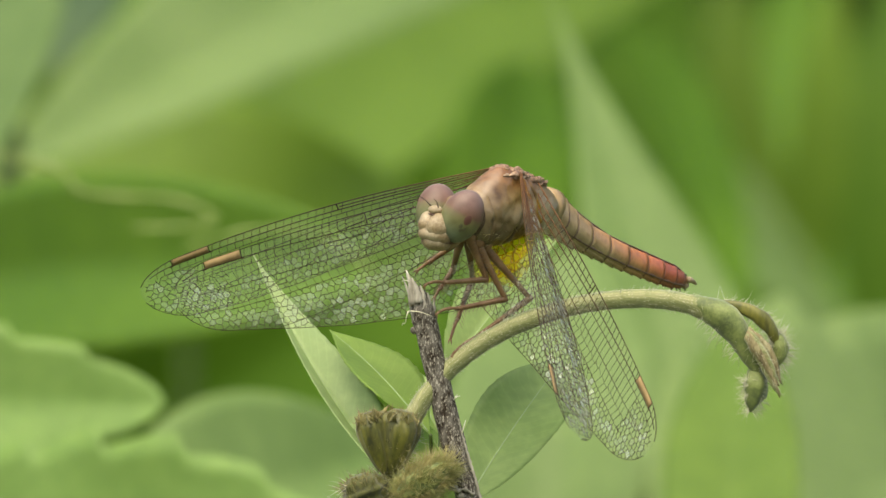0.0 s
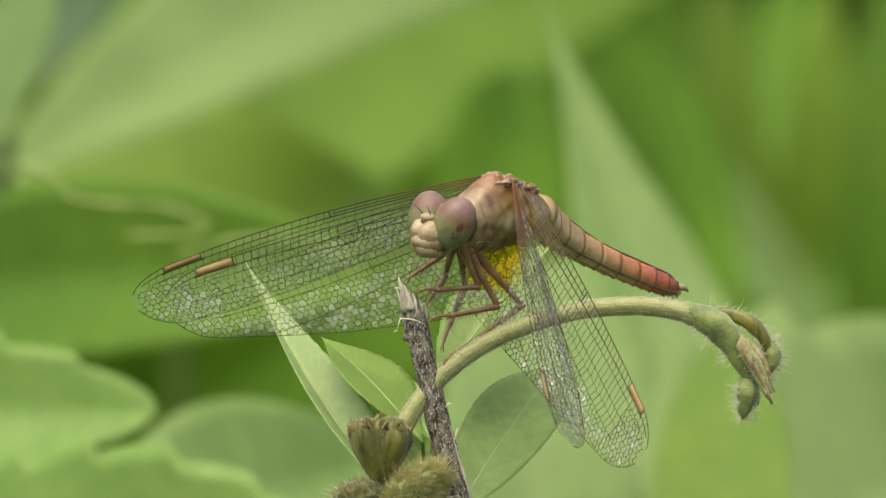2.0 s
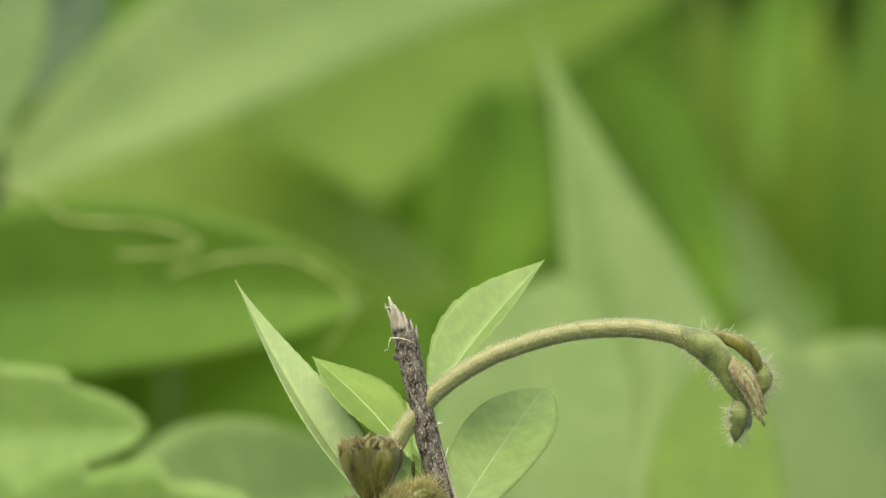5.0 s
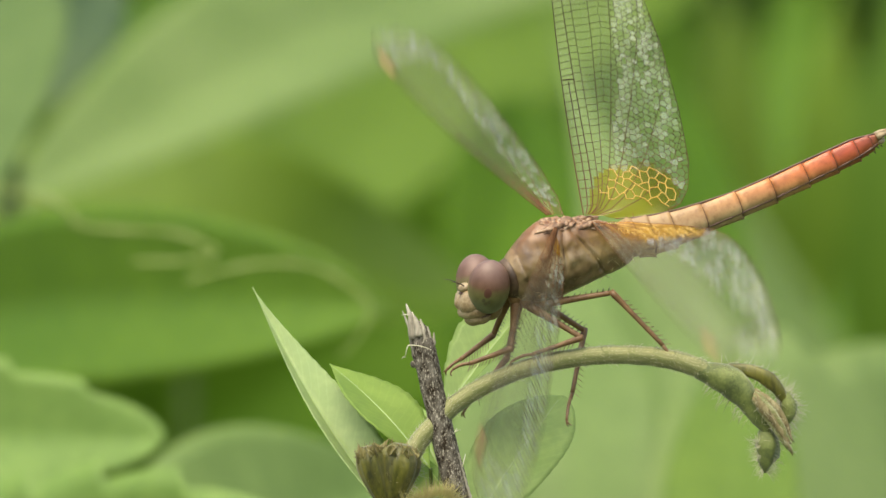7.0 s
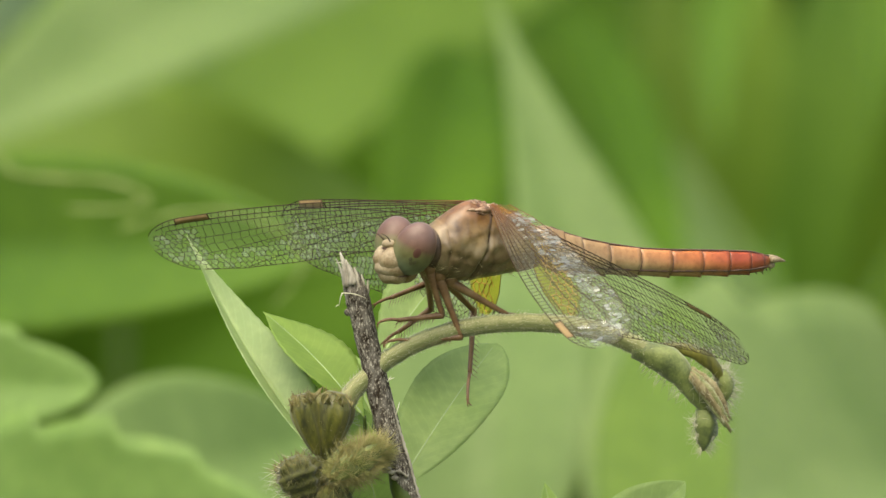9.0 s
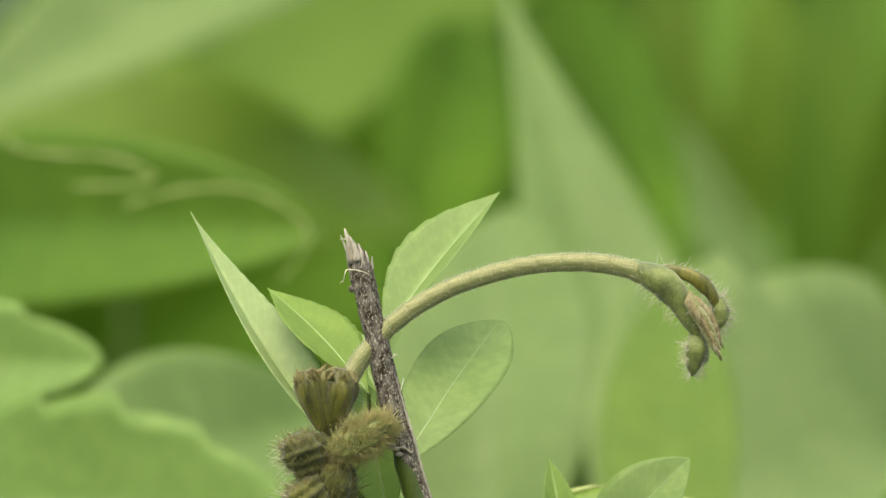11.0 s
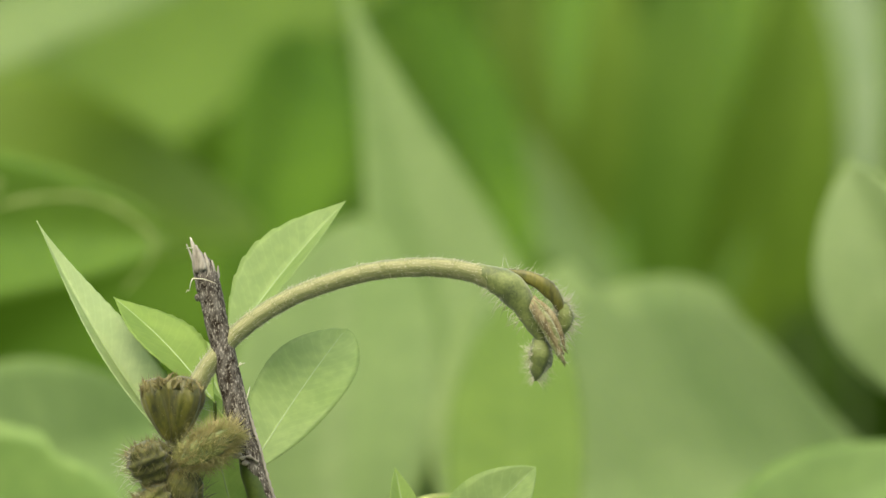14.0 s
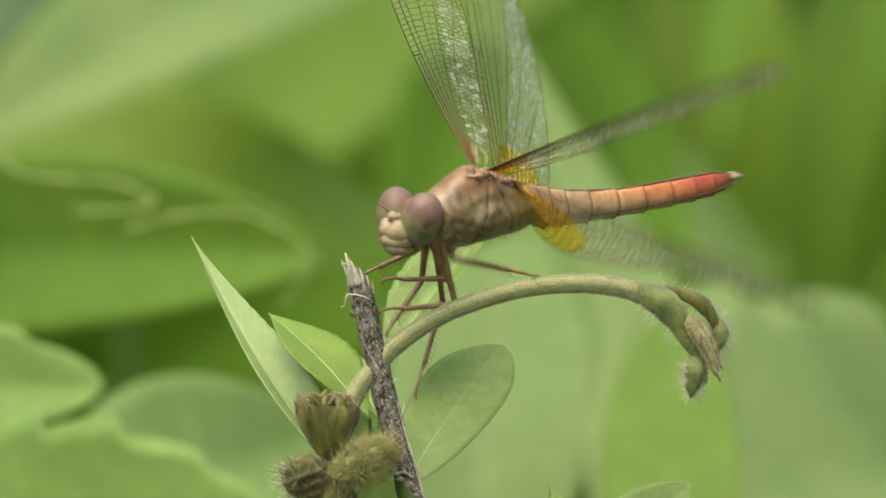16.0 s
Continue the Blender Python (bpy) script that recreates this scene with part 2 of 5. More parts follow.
def tube(path, radii, sides=12, squash=1.0, rough=0.0, seed=0, ribs=0, rib=0.0, step=0.55):
    """A closed tube along the path; radii one per point. rough: uneven skin, as a share of the radius; ribs: lengthwise ridges."""
    path = [Vector(p[:3]) for p in path]
    verts, faces, n = [], [], len(path)
    ref = Vector((0.13, 1.0, 0.07)).normalized()
    for i, p in enumerate(path):
        t = (path[min(i + 1, n - 1)] - path[max(i - 1, 0)]).normalized()
        a = (ref - t * ref.dot(t)).normalized()
        b = t.cross(a)
        for k in range(sides):
            w = 2 * math.pi * k / sides
            r = radii[i]
            if rough:
                r *= 1 + rough * noise.noise(Vector((math.cos(w) * 1.7 + seed * 9.1, math.sin(w) * 1.7, i * step)))
            if ribs:
                r *= 1 + rib * math.cos(ribs * w)
            verts.append(p + a * (r * math.cos(w)) + b * (r * squash * math.sin(w)))
    for i in range(n - 1):
        for k in range(sides):
            l = (k + 1) % sides
            faces.append((i * sides + k, i * sides + l, (i + 1) * sides + l, (i + 1) * sides + k))
    faces.append(tuple(range(sides))[::-1])
    faces.append(tuple(range((n - 1) * sides, n * sides)))
    return verts, faces


def hair(root, way, length, width, bend=0.0, sag=Vector((0, 0, -1))):
    """One tapered hair: a bent three-sided needle."""
    way = way.normalized()
    a = way.orthogonal().normalized()
    b = way.cross(a)
    mid = root + way * length * 0.55 + sag * (bend * length * 0.25)
    end = root + way * length + sag * (bend * length)
    verts = []
    for p, w in ((root, width), (mid, width * 0.7)):
        for k in range(3):
            c = 2 * math.pi * k / 3
            verts.append(p + a * (w * math.cos(c)) + b * (w * math.sin(c)))
    verts.append(end)
    faces = []
    for k in range(3):
        l = (k + 1) % 3
        faces += [(k, l, 3 + l, 3 + k), (3 + k, 3 + l, 6)]
    return verts, faces


def furred(rng, shape_points, count, length, width, bend=0.3, spread=0.5, lean=None):
    """Hairs on random ones of (place, normal)."""
    out = []
    for _ in range(count):
        p, n = rng.choice(shape_points)
        way = Vector(n) + Vector((rng.gauss(0, spread), rng.gauss(0, spread), rng.gauss(0, spread)))
        if lean is not None:
            way += Vector(lean)
        out.append(hair(Vector(p), way, length * rng.uniform(0.5, 1.3), width * rng.uniform(0.7, 1.3), rng.uniform(-bend, bend)))
    return joined(out)


def skin_points(shape):
    """Places and normals in the middle of a shape's faces."""
    out = []
    verts, faces = shape[0], shape[1]
    for f in faces:
        if len(f) > 4:
            continue
        a, b, c = (Vector(verts[i]) for i in f[:3])
        n = (b - a).cross(c - a)
        if n.length > 0:
            m = sum((Vector(verts[i]) for i in f), Vector()) / len(f)
            out.append((m, n.normalized()))
    return out


def ball(centre, rx, ry, rz, rings=10, sides=16, power=1.0):
    verts, faces = [], []
    c = Vector(centre)
    for i in range(1, rings):
        a = math.pi * i / rings
        for k in range(sides):
            w = 2 * math.pi * k / sides
            verts.append(c + Vector((rx * math.sin(a) * math.cos(w), ry * math.sin(a) * math.sin(w), rz * math.cos(a))))
    top, low = len(verts), len(verts) + 1
    verts += [c + Vector((0, 0, rz)), c - Vector((0, 0, rz))]
    for i in range(rings - 2):
        for k in range(sides):
            l = (k + 1) % sides
            faces.append((i * sides + k, (i + 1) * sides + k, (i + 1) * sides + l, i * sides + l))
    for k in range(sides):
        l = (k + 1) % sides
        faces.append((top, k, l))
        faces.append((low, (rings - 2) * sides + l, (rings - 2) * sides + k))
    return verts, faces


def blade(base, tip, width, tilt=0.0, fold=0.15, arch=0.05, droop=0.0, full=0.45, point=1.0, teeth=0, tooth=0.0, along_n=28, across_n=10,
          thick=0.004, wave=0.0, curl=0.0, seed=0):
    """A leaf blade from base to tip, that faces the lens when tilt is 0. full: where along it is widest; point: how pointed;
    fold: how far its halves rise; arch: how far it bows out of its plane; teeth: saw teeth along each margin."""
    base, tip = Vector(base), Vector(tip)
    axis = tip - base
    length = axis.length
    axis.normalize()
    front = (Vector((0, -1, 0)) - axis * axis.dot(Vector((0, -1, 0)))).normalized()
    front = Matrix.Rotation(radians(tilt), 3, axis) @ front
    side = axis.cross(front)
    verts, faces, uvs = [], [], []
    k = math.log(0.5) / math.log(full)
    for layer in (0, 1):
        for i in range(along_n + 1):
            s = i / along_n
            w = math.sin(math.pi * min(1.0, max(0.0, s)) ** k) ** point
            w = max(w, 0.02) * width * 0.5
            if teeth:
                w *= 1 + tooth * ((s * teeth) % 1.0 - 0.5)
            for j in range(across_n + 1):
                c = 2 * j / across_n - 1
                up = fold * abs(c) * w * 2 + arch * length * math.sin(math.pi * s) - droop * length * s * s
                up += curl * c * c * width * math.sin(3 * s + seed)
                if wave:
                    up += wave * width * c * c * math.sin(11 * s + 3 * seed + (2 if c > 0 else 0))
                p = base + axis * (length * s) + side * (c * w) + front * (up - layer * thick * width - 0.35 * thick * width * (abs(c) < 0.12) * (layer * 2 - 1) * -2)
                verts.append(p)
                uvs.append((s * 2.2 - abs(c) * 0.35, c))
    m = (along_n + 1) * (across_n + 1)
    row = across_n + 1
    for i in range(along_n):
        for j in range(across_n):
            a = i * row + j
            faces.append((a, a + 1, a + row + 1, a + row))
            b = m + a
            faces.append((b, b + row, b + row + 1, b + 1))
    rim = [j for j in range(row)] + [i * row + across_n for i in range(1, along_n + 1)] + [along_n * row + j for j in range(across_n - 1, -1, -1)] \
        + [i * row for i in range(along_n - 1, 0, -1)]
    for x, y in zip(rim, rim[1:] + rim[:1]):
        faces.append((x, m + x, m + y, y))
    return verts, faces, uvs
# ---- ground, thicket and the blurred plants behind ----
def ground_sheet():
    """Weedy ground that reaches the horizon."""
    n, verts, faces = 60, [], []
    for i in range(n + 1):
        for j in range(n + 1):
            x, y = (2 * i / n - 1), (2 * j / n - 1)
            x, y = 60 * x * abs(x) ** 2, 60 * y * abs(y) ** 2
            verts.append((x, y, 0.02 * noise.noise(Vector((x * 3, y * 3, 0)))))
    for i in range(n):
        for j in range(n):
            a = i * (n + 1) + j
            faces.append((a, a + n + 1, a + n + 2, a + 1))
    soil = grainy("weedy_soil", [(0.3, 0.03, 0.05, 0.012), (0.6, 0.06, 0.09, 0.02), (0.8, 0.10, 0.08, 0.04)], 6, 0.9, 0.6, 0.01)
    ob = part("ground", (verts, faces), soil)
    tagged(ob, "weedy dark green ground under the plants", "ground", kind="structure")


def thicket(rng):
    """A dense bank of small leaves that closes the view behind."""
    backing_v, backing_f, n = [], [], 40
    for i in range(n + 1):
        for j in range(13):
            x, z = (i / n - 0.5) * 8, j / 12 * 2.6
            backing_v.append((2 * x, 8.0 + 0.3 * noise.noise(Vector((x * 2, z * 2, 3))) + 0.1 * z + 0.02 * x * x, 1.6 * z))
    for i in range(n):
        for j in range(12):
            a = i * 13 + j
            backing_f.append((a, a + 13, a + 14, a + 1))
    # the sheet's dark green paints the shade deep between the leaves
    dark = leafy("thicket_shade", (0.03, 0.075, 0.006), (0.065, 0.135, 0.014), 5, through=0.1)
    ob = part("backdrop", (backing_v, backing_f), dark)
    tagged(ob, "deep green thicket far behind the plants", "backdrop", kind="structure")
    # second set of leaves is the shaded copy, darkened by colour
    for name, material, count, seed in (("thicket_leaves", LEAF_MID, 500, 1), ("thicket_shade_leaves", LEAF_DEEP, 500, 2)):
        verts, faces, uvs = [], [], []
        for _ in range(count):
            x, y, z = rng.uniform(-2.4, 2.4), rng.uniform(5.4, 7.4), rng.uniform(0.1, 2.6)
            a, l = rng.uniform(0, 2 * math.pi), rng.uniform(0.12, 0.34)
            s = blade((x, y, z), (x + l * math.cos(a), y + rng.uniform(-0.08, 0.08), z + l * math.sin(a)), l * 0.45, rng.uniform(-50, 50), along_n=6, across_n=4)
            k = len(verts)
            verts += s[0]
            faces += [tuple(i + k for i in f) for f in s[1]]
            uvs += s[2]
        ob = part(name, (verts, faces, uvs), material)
        tagged(ob, "dense mass of green thicket leaves", "foliage", kind="stuff")


def deeper(d):
    """The background stands well behind the twig."""
    k = min(0.76, 1.57 * d / (1.6 + d))
    return 1.6 * k / (1 - k)


def back_plant(label, category, leaves, material_stalk):
    """A plant of the blurred background: leaves with a stalk each, that comes up from the ground behind them."""
    leaves = [((a[0], a[1], deeper(a[2])), (b[0], b[1], deeper(b[2])), w, m, kw) for a, b, w, m, kw in leaves]
    u, v, d = leaves[0][0]
    foot = at(u, v, d + 0.05)
    root = thing("broad_leaf_plant" if category == "plant" else "grass_tuft", (foot.x, foot.y, 0), label, category)
    for (u, v, d), (tu, tv, td), width, material, kw in leaves:
        scale = (1.6 + d) / 1.6
        base, tip = at(u, v, d), at(tu, tv, td)
        leaf = part("leaf", moved(blade(base, tip, width * U * scale, **kw), root.location), material, root)
        path = smooth_path([base, base + Vector((0, 0.03, -0.03)), (foot.x, foot.y + 0.02, 0.2), (foot.x, foot.y, 0)], 10)
        part("stalk", moved(tube(path, [0.0012 + 0.0002 * i for i in range(11)], 8), root.location), material_stalk, root)
    return root


def eaten_margin(root_name, d, lines):
    """The yellow, gnawed margin of a leaf: thick uneven ridges."""
    d = deeper(d)
    for line in lines:
        rows = smooth_path(line, 24)
        ob = part("dry_margin", tube([at(u, v, d) for u, v, r in rows], [0.48 * r * U * (1.6 + d) / 1.6 * (1 + 0.3 * math.sin(i * 1.7)) for i, (u, v, r) in enumerate(rows)], 8, rough=0.4), LEAF_DRY)
        ob.parent = root_name
        ob.location = -root_name.location


def background(rng):
    stalk = grainy("green_stalk", [(0.3, 0.05, 0.09, 0.02), (0.7, 0.1, 0.15, 0.04)], 200, 0.6)
    P = "plant"
    back_plant("broad pale green leaf, sunlit and soft", P, [((0, 310, 0.75), (1120, -90, 0.85), 345, LEAF_LIGHT, dict(tilt=-38, full=0.42, arch=0.06))], stalk)
    back_plant("broad grey-green leaf seen far off", P, [((-60, 360, 0.5), (10, -110, 0.55), 330, LEAF_HAZY, dict(tilt=-12, full=0.5, point=0.8))], stalk)
    back_plant("large mid-green leaves behind the dragonfly", P, [
        ((-200, 330, 0.8), (860, 480, 0.8), 430, LEAF_LIME, dict(tilt=-40, full=0.5, point=0.8)),
        # dark leaf fills a gap; its shade is in the colour
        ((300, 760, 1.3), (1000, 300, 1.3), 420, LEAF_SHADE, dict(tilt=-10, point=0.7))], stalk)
    eaten = back_plant("insect-eaten green leaf with yellowed margin", P, [((-260, 560, 0.45), (690, 480, 0.4), 330, LEAF_MID, dict(tilt=-20, full=0.55, point=0.6, arch=0.08))], stalk)
    eaten_margin(eaten, 0.36, (
        [(-60, 262, 9), (40, 282, 10), (110, 306, 12), (140, 338, 11), (220, 348, 10), (300, 352, 9), (384, 384, 10), (330, 402, 9), (236, 404, 7)],
        [(330, 438, 7), (400, 418, 8), (480, 406, 9), (560, 414, 9), (620, 448, 10), (655, 486, 9), (640, 530, 5), (600, 575, 4)]))
    back_plant("pale green toothed leaves near the twig", P, [
        ((-560, 770, 0.30), (292, 716, 0.28), 300, LEAF_TOOTHED, dict(tilt=-20, teeth=7, tooth=0.2, full=0.45, point=0.55, wave=0.03, along_n=66)),
        ((-330, 1010, 0.29), (625, 985, 0.27), 400, LEAF_TOOTHED, dict(tilt=-18, teeth=7, tooth=0.2, full=0.55, point=0.6, wave=0.03, along_n=66)),
        ((150, 1030, 0.34), (700, 800, 0.36), 400, LEAF_HEART, dict(tilt=-25, full=0.5, point=0.7)),
        ((-100, 1290, 0.17), (600, 1070, 0.18), 340, LEAF_PALE, dict(tilt=-25, teeth=9, tooth=0.1, full=0.5, point=0.6, along_n=66))], stalk)
    back_plant("tall pointed pale green leaf, standing upright", P, [((1335, 1110, 0.5), (952, -70, 0.55), 300, LEAF_TALL, dict(tilt=12, full=0.30, point=1.9, arch=0.03))], stalk)
    back_plant("broad pale green leaf with a scalloped margin", P, [
        ((1200, 1040, 0.43), (1990, 920, 0.5), 900, LEAF_LIGHT, dict(tilt=-45, teeth=4, tooth=0.16, full=0.42, point=0.6, wave=0.03, along_n=66))], stalk)
    back_plant("upright yellow-green leaf low behind the runner", P, [((1310, 1250, 0.36), (1305, 560, 0.40), 250, LEAF_GLADE, dict(tilt=-10, full=0.45, point=0.8))], stalk)
    back_plant("broad pale leaf low behind the arched runner", P, [((960, 1200, 0.48), (1010, 440, 0.5), 400, LEAF_HEART, dict(tilt=-12, full=0.5, point=0.75))], stalk)
    back_plant("rounded pale green leaf far to the side", P, [((2100, 800, 0.35), (1886, 345, 0.35), 300, LEAF_DOWNY, dict(tilt=-32, full=0.5, point=0.7))], stalk)
    back_plant("green leaf low beside the heart-shaped leaf", P, [((1600, 1130, 0.3), (2100, 850, 0.3), 260, LEAF_PALE, dict(tilt=-38))], stalk)
    back_plant("bright yellow-green leaf far behind", P, [((120, 140, 1.0), (470, -120, 1.05), 130, LEAF_MID, dict(tilt=-20))], stalk)
    back_plant("dark grey-green leaf far behind, shade in its colour", P, [((15, 170, 0.62), (200, -110, 0.65), 190, LEAF_SLATE, dict(tilt=-10))], stalk)
    back_plant("broad yellow-green leaf, seen far off", P, [((330, 540, 1.0), (1230, -90, 1.1), 520, LEAF_OLIVE, dict(tilt=-44, full=0.5, point=0.8))], stalk)
    # stands in for a shaded gap, painted dark rather than left unlit
    back_plant("dark green leaf standing in for the shaded gap behind the dragonfly", P, [((800, 640, 0.85), (935, 110, 0.9), 250, LEAF_SHADE, dict(tilt=10, full=0.5, point=0.8))], stalk)
    G = "grass"
    for base, tip, width, material, label in (
        # the dark blades here carry painted shade, from their leaf colour
        ((1120, 700, 1.3), (1130, -150, 1.4), 330, LEAF_DEEP, "broad dark green blade, shade in its colour"),
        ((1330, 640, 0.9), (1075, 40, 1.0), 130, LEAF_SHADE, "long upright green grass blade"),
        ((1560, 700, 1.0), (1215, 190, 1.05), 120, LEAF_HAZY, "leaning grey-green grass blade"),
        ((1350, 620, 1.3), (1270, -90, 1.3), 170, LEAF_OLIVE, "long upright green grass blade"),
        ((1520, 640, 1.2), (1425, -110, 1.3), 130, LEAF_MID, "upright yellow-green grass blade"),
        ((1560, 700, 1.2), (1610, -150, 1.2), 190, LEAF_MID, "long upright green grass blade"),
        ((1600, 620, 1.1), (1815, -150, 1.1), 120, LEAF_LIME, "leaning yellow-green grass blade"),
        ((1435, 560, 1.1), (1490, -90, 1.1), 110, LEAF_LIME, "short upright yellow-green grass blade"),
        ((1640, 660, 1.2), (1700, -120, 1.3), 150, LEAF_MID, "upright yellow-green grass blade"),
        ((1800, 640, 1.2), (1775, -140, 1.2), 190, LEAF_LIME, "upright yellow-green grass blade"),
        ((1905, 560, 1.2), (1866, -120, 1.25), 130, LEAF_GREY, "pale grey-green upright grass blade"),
        ((1420, 760, 1.4), (1420, -200, 1.4), 260, LEAF_SHADE, "broad dark green blade, shade in its colour"),
        ((1690, 760, 1.4), (1700, -200, 1.4), 300, LEAF_LIME, "broad yellow-green blade far behind"),
        ((2050, 760, 1.3), (2010, -200, 1.3), 260, LEAF_LIME, "broad green blade far behind"),
    ):
        back_plant(label, G, [(base, tip, width, material, dict(tilt=rng.uniform(-25, 25), full=0.45, along_n=18, across_n=6))], stalk)


ground_sheet()
thicket(random.Random(5))
background(random.Random(8))
# ---- the twig, the leafy shoot and the hairy vine in focus ----
BARK = grainy("weathered_bark", [(0.36, 0.014, 0.010, 0.005), (0.55, 0.032, 0.022, 0.012), (0.60, 0.24, 0.22, 0.17), (0.75, 0.46, 0.44, 0.37)], 6800, 0.9, 0.9, 8e-5, fine=2000, stretch=(1, 1, 0.5), spec=0.2)
WOOD = grainy("bare_broken_wood", [(0.3, 0.11, 0.095, 0.062), (0.7, 0.43, 0.41, 0.33)], 900, 0.8, 0.5, 4e-5, stretch=(1, 1, 0.2))
GREEN_STEM = grainy("green_stem", [(0.3, 0.05, 0.085, 0.012), (0.7, 0.09, 0.135, 0.02)], 500, 0.45, 0.2)
DARK_STEM = grainy("dark_green_stem", [(0.3, 0.03, 0.055, 0.008), (0.7, 0.065, 0.10, 0.014)], 400, 0.4, 0.2)
VINE = grainy("downy_stem", [(0.3, 0.10, 0.13, 0.03), (0.5, 0.20, 0.215, 0.075), (0.72, 0.33, 0.32, 0.16)], 1500, 0.75, 0.8, 8e-5, fine=5000, stretch=(0.12, 1, 1), sheen=0.3)
STRAW = grainy("papery_straw", [(0.33, 0.09, 0.065, 0.025), (0.5, 0.22, 0.18, 0.08), (0.7, 0.40, 0.36, 0.20)], 1800, 0.7, 0.6, 6e-5, stretch=(1, 1, 0.3))
BUD_GREEN = grainy("bud_green", [(0.32, 0.035, 0.055, 0.012), (0.5, 0.11, 0.145, 0.03), (0.7, 0.20, 0.24, 0.065)], 520, 0.6, 0.3, sheen=0.3)
BUD_BROWN = grainy("bud_brown", [(0.3, 0.014, 0.017, 0.002), (0.55, 0.06, 0.066, 0.005), (0.8, 0.145, 0.148, 0.016)], 420, 0.8, 0.8, 1e-4, sheen=0.2)
HUSK = grainy("satin_olive_husk", [(0.3, 0.022, 0.026, 0.003), (0.48, 0.078, 0.084, 0.008), (0.72, 0.2, 0.185, 0.028)], 420, 0.45, 0.5, 5e-5, stretch=(1, 1, 0.3), sheen=0.2)
HAIR = plain("pale_plant_hair", (0.58, 0.57, 0.4), 0.5)
SEPAL = grainy("dry_sepal", [(0.3, 0.05, 0.045, 0.008), (0.5, 0.12, 0.11, 0.022), (0.75, 0.28, 0.245, 0.085)], 900, 0.6, 0.6, 5e-5, sheen=0.2)
RAGGED = plain("ragged_rim", (0.22, 0.17, 0.06), 0.7)
DOWN = plain("olive_down", (0.17, 0.16, 0.055), 0.6)
BRISTLE = grainy("straw_bristle", [(0.35, 0.26, 0.22, 0.08), (0.5, 0.37, 0.335, 0.14), (0.65, 0.28, 0.31, 0.09)], 500, 0.5)
RIM = plain("yellow_leaf_rim", (0.33, 0.40, 0.12), 0.6)
MIDRIB = plain("pale_midrib", (0.29, 0.40, 0.15), 0.55)
GROUND_V = 11161


def down(u, v, r, foot_u, foot_r):
    """A stem's lower run, from (u, v) of the plan to its foot on the ground."""
    return [(u + (foot_u - u) * f, v + (GROUND_V - v) * f, r + (foot_r - r) * f) for f in (np.arange(1, 13) / 12) ** 1.6]


def twig(rng):
    root = thing("dead_twig", at(1800, GROUND_V), "grey weathered broken twig on a green stem", "twig")
    line = [(733, 512, 9), (741, 526, 16), (748, 552, 21), (755, 582, 21.5), (763, 620, 20.5), (773, 662, 20.5), (791, 742, 21.5), (812, 822, 22), (823, 862, 20), (840, 900, 13), (853, 935, 11), (871, 990, 11), (900, 1080, 11), (926, 1165, 6)]
    rows = smooth_path(line, 110)
    part("bark", moved(tube([at(u, v, -0.0006 * min(1, max(0, v - 840) / 50)) for u, v, r in rows], [r * U * (1 + 0.015 * math.sin(i * 1.3)) for i, (u, v, r) in enumerate(rows)], 40, rough=0.06, seed=3, step=0.12), root.location), BARK, root)
    rows = [*smooth_path([(816, 846, 8), (823, 872, 19), (833, 902, 23), (858, 982, 24), (882, 1060, 26)], 24), *down(882, 1060, 26, 1800, 34)]
    part("green_stem", moved(tube([at(u, v) for u, v, r in rows], [r * U for u, v, r in rows], 18, rough=0.06), root.location), DARK_STEM, root, "living green lower stem")
    rows = smooth_path([(811, 742, 1), (820, 776, 1.5), (832, 819, 2.5), (842, 850, 2), (855, 900, 2.5), (869, 945, 2), (884, 995, 2.5), (912, 1080, 1.5)], 60)
    part("bark_edge", moved(tube([at(u + 0.8 * math.sin(i * 2.3), v, -0.0009) for i, (u, v, r) in enumerate(rows)], [r * U * (0.8 + 0.5 * abs(math.sin(i * 1.9))) for i, (u, v, r) in enumerate(rows)], 7, rough=0.5), root.location), WOOD, root, "pale peeling edge of the bark")
    # the torn top: long splinters of bare wood, highest on one side
    for u0, v0, u1, v1, r, d in ((734, 540, 719, 478, 11, -0.0004), (741, 536, 729, 492, 10, -0.0007), (750, 544, 744, 505, 9, -0.0006), (757, 552, 757, 518, 8, -0.0003), (763, 560, 768, 528, 6, 0),
                                 (730, 545, 712, 490, 5, 0.0002), (746, 530, 735, 500, 6, 0.0004)):
        pts = smooth_path([at(u0, v0, d), at(u0 + (u1 - u0) * 0.5 + 2, v0 + (v1 - v0) * 0.5, d), at(u1, v1, d * 0.5)], 8)
        part("splinter", moved(tube(pts, [r * U * (1 - 0.112 * i) for i in range(9)], 7, rough=0.5, seed=u1), root.location), WOOD, root, "bare splinter of grey wood")
    for u, v, lu, lv in ((723, 551, 42, 9), (723, 551, -6, 22), (717, 573, -6, 3), (724, 499, -13, -1), (803, 707, 12, -6), (803, 708, 6, -9), (818, 766, 6, -22)):
        pts = smooth_path([at(u, v, -0.0013), at(u + lu * 0.5, v + lv * 0.4 - 2, -0.0015), at(u + lu, v + lv, -0.0012)], 5)
        part("fibre", moved(tube(pts, [1.0 * U, 0.95 * U, 0.9 * U, 0.8 * U, 0.7 * U, 0.4 * U], 5), root.location), HAIR, root, "pale frayed fibre")
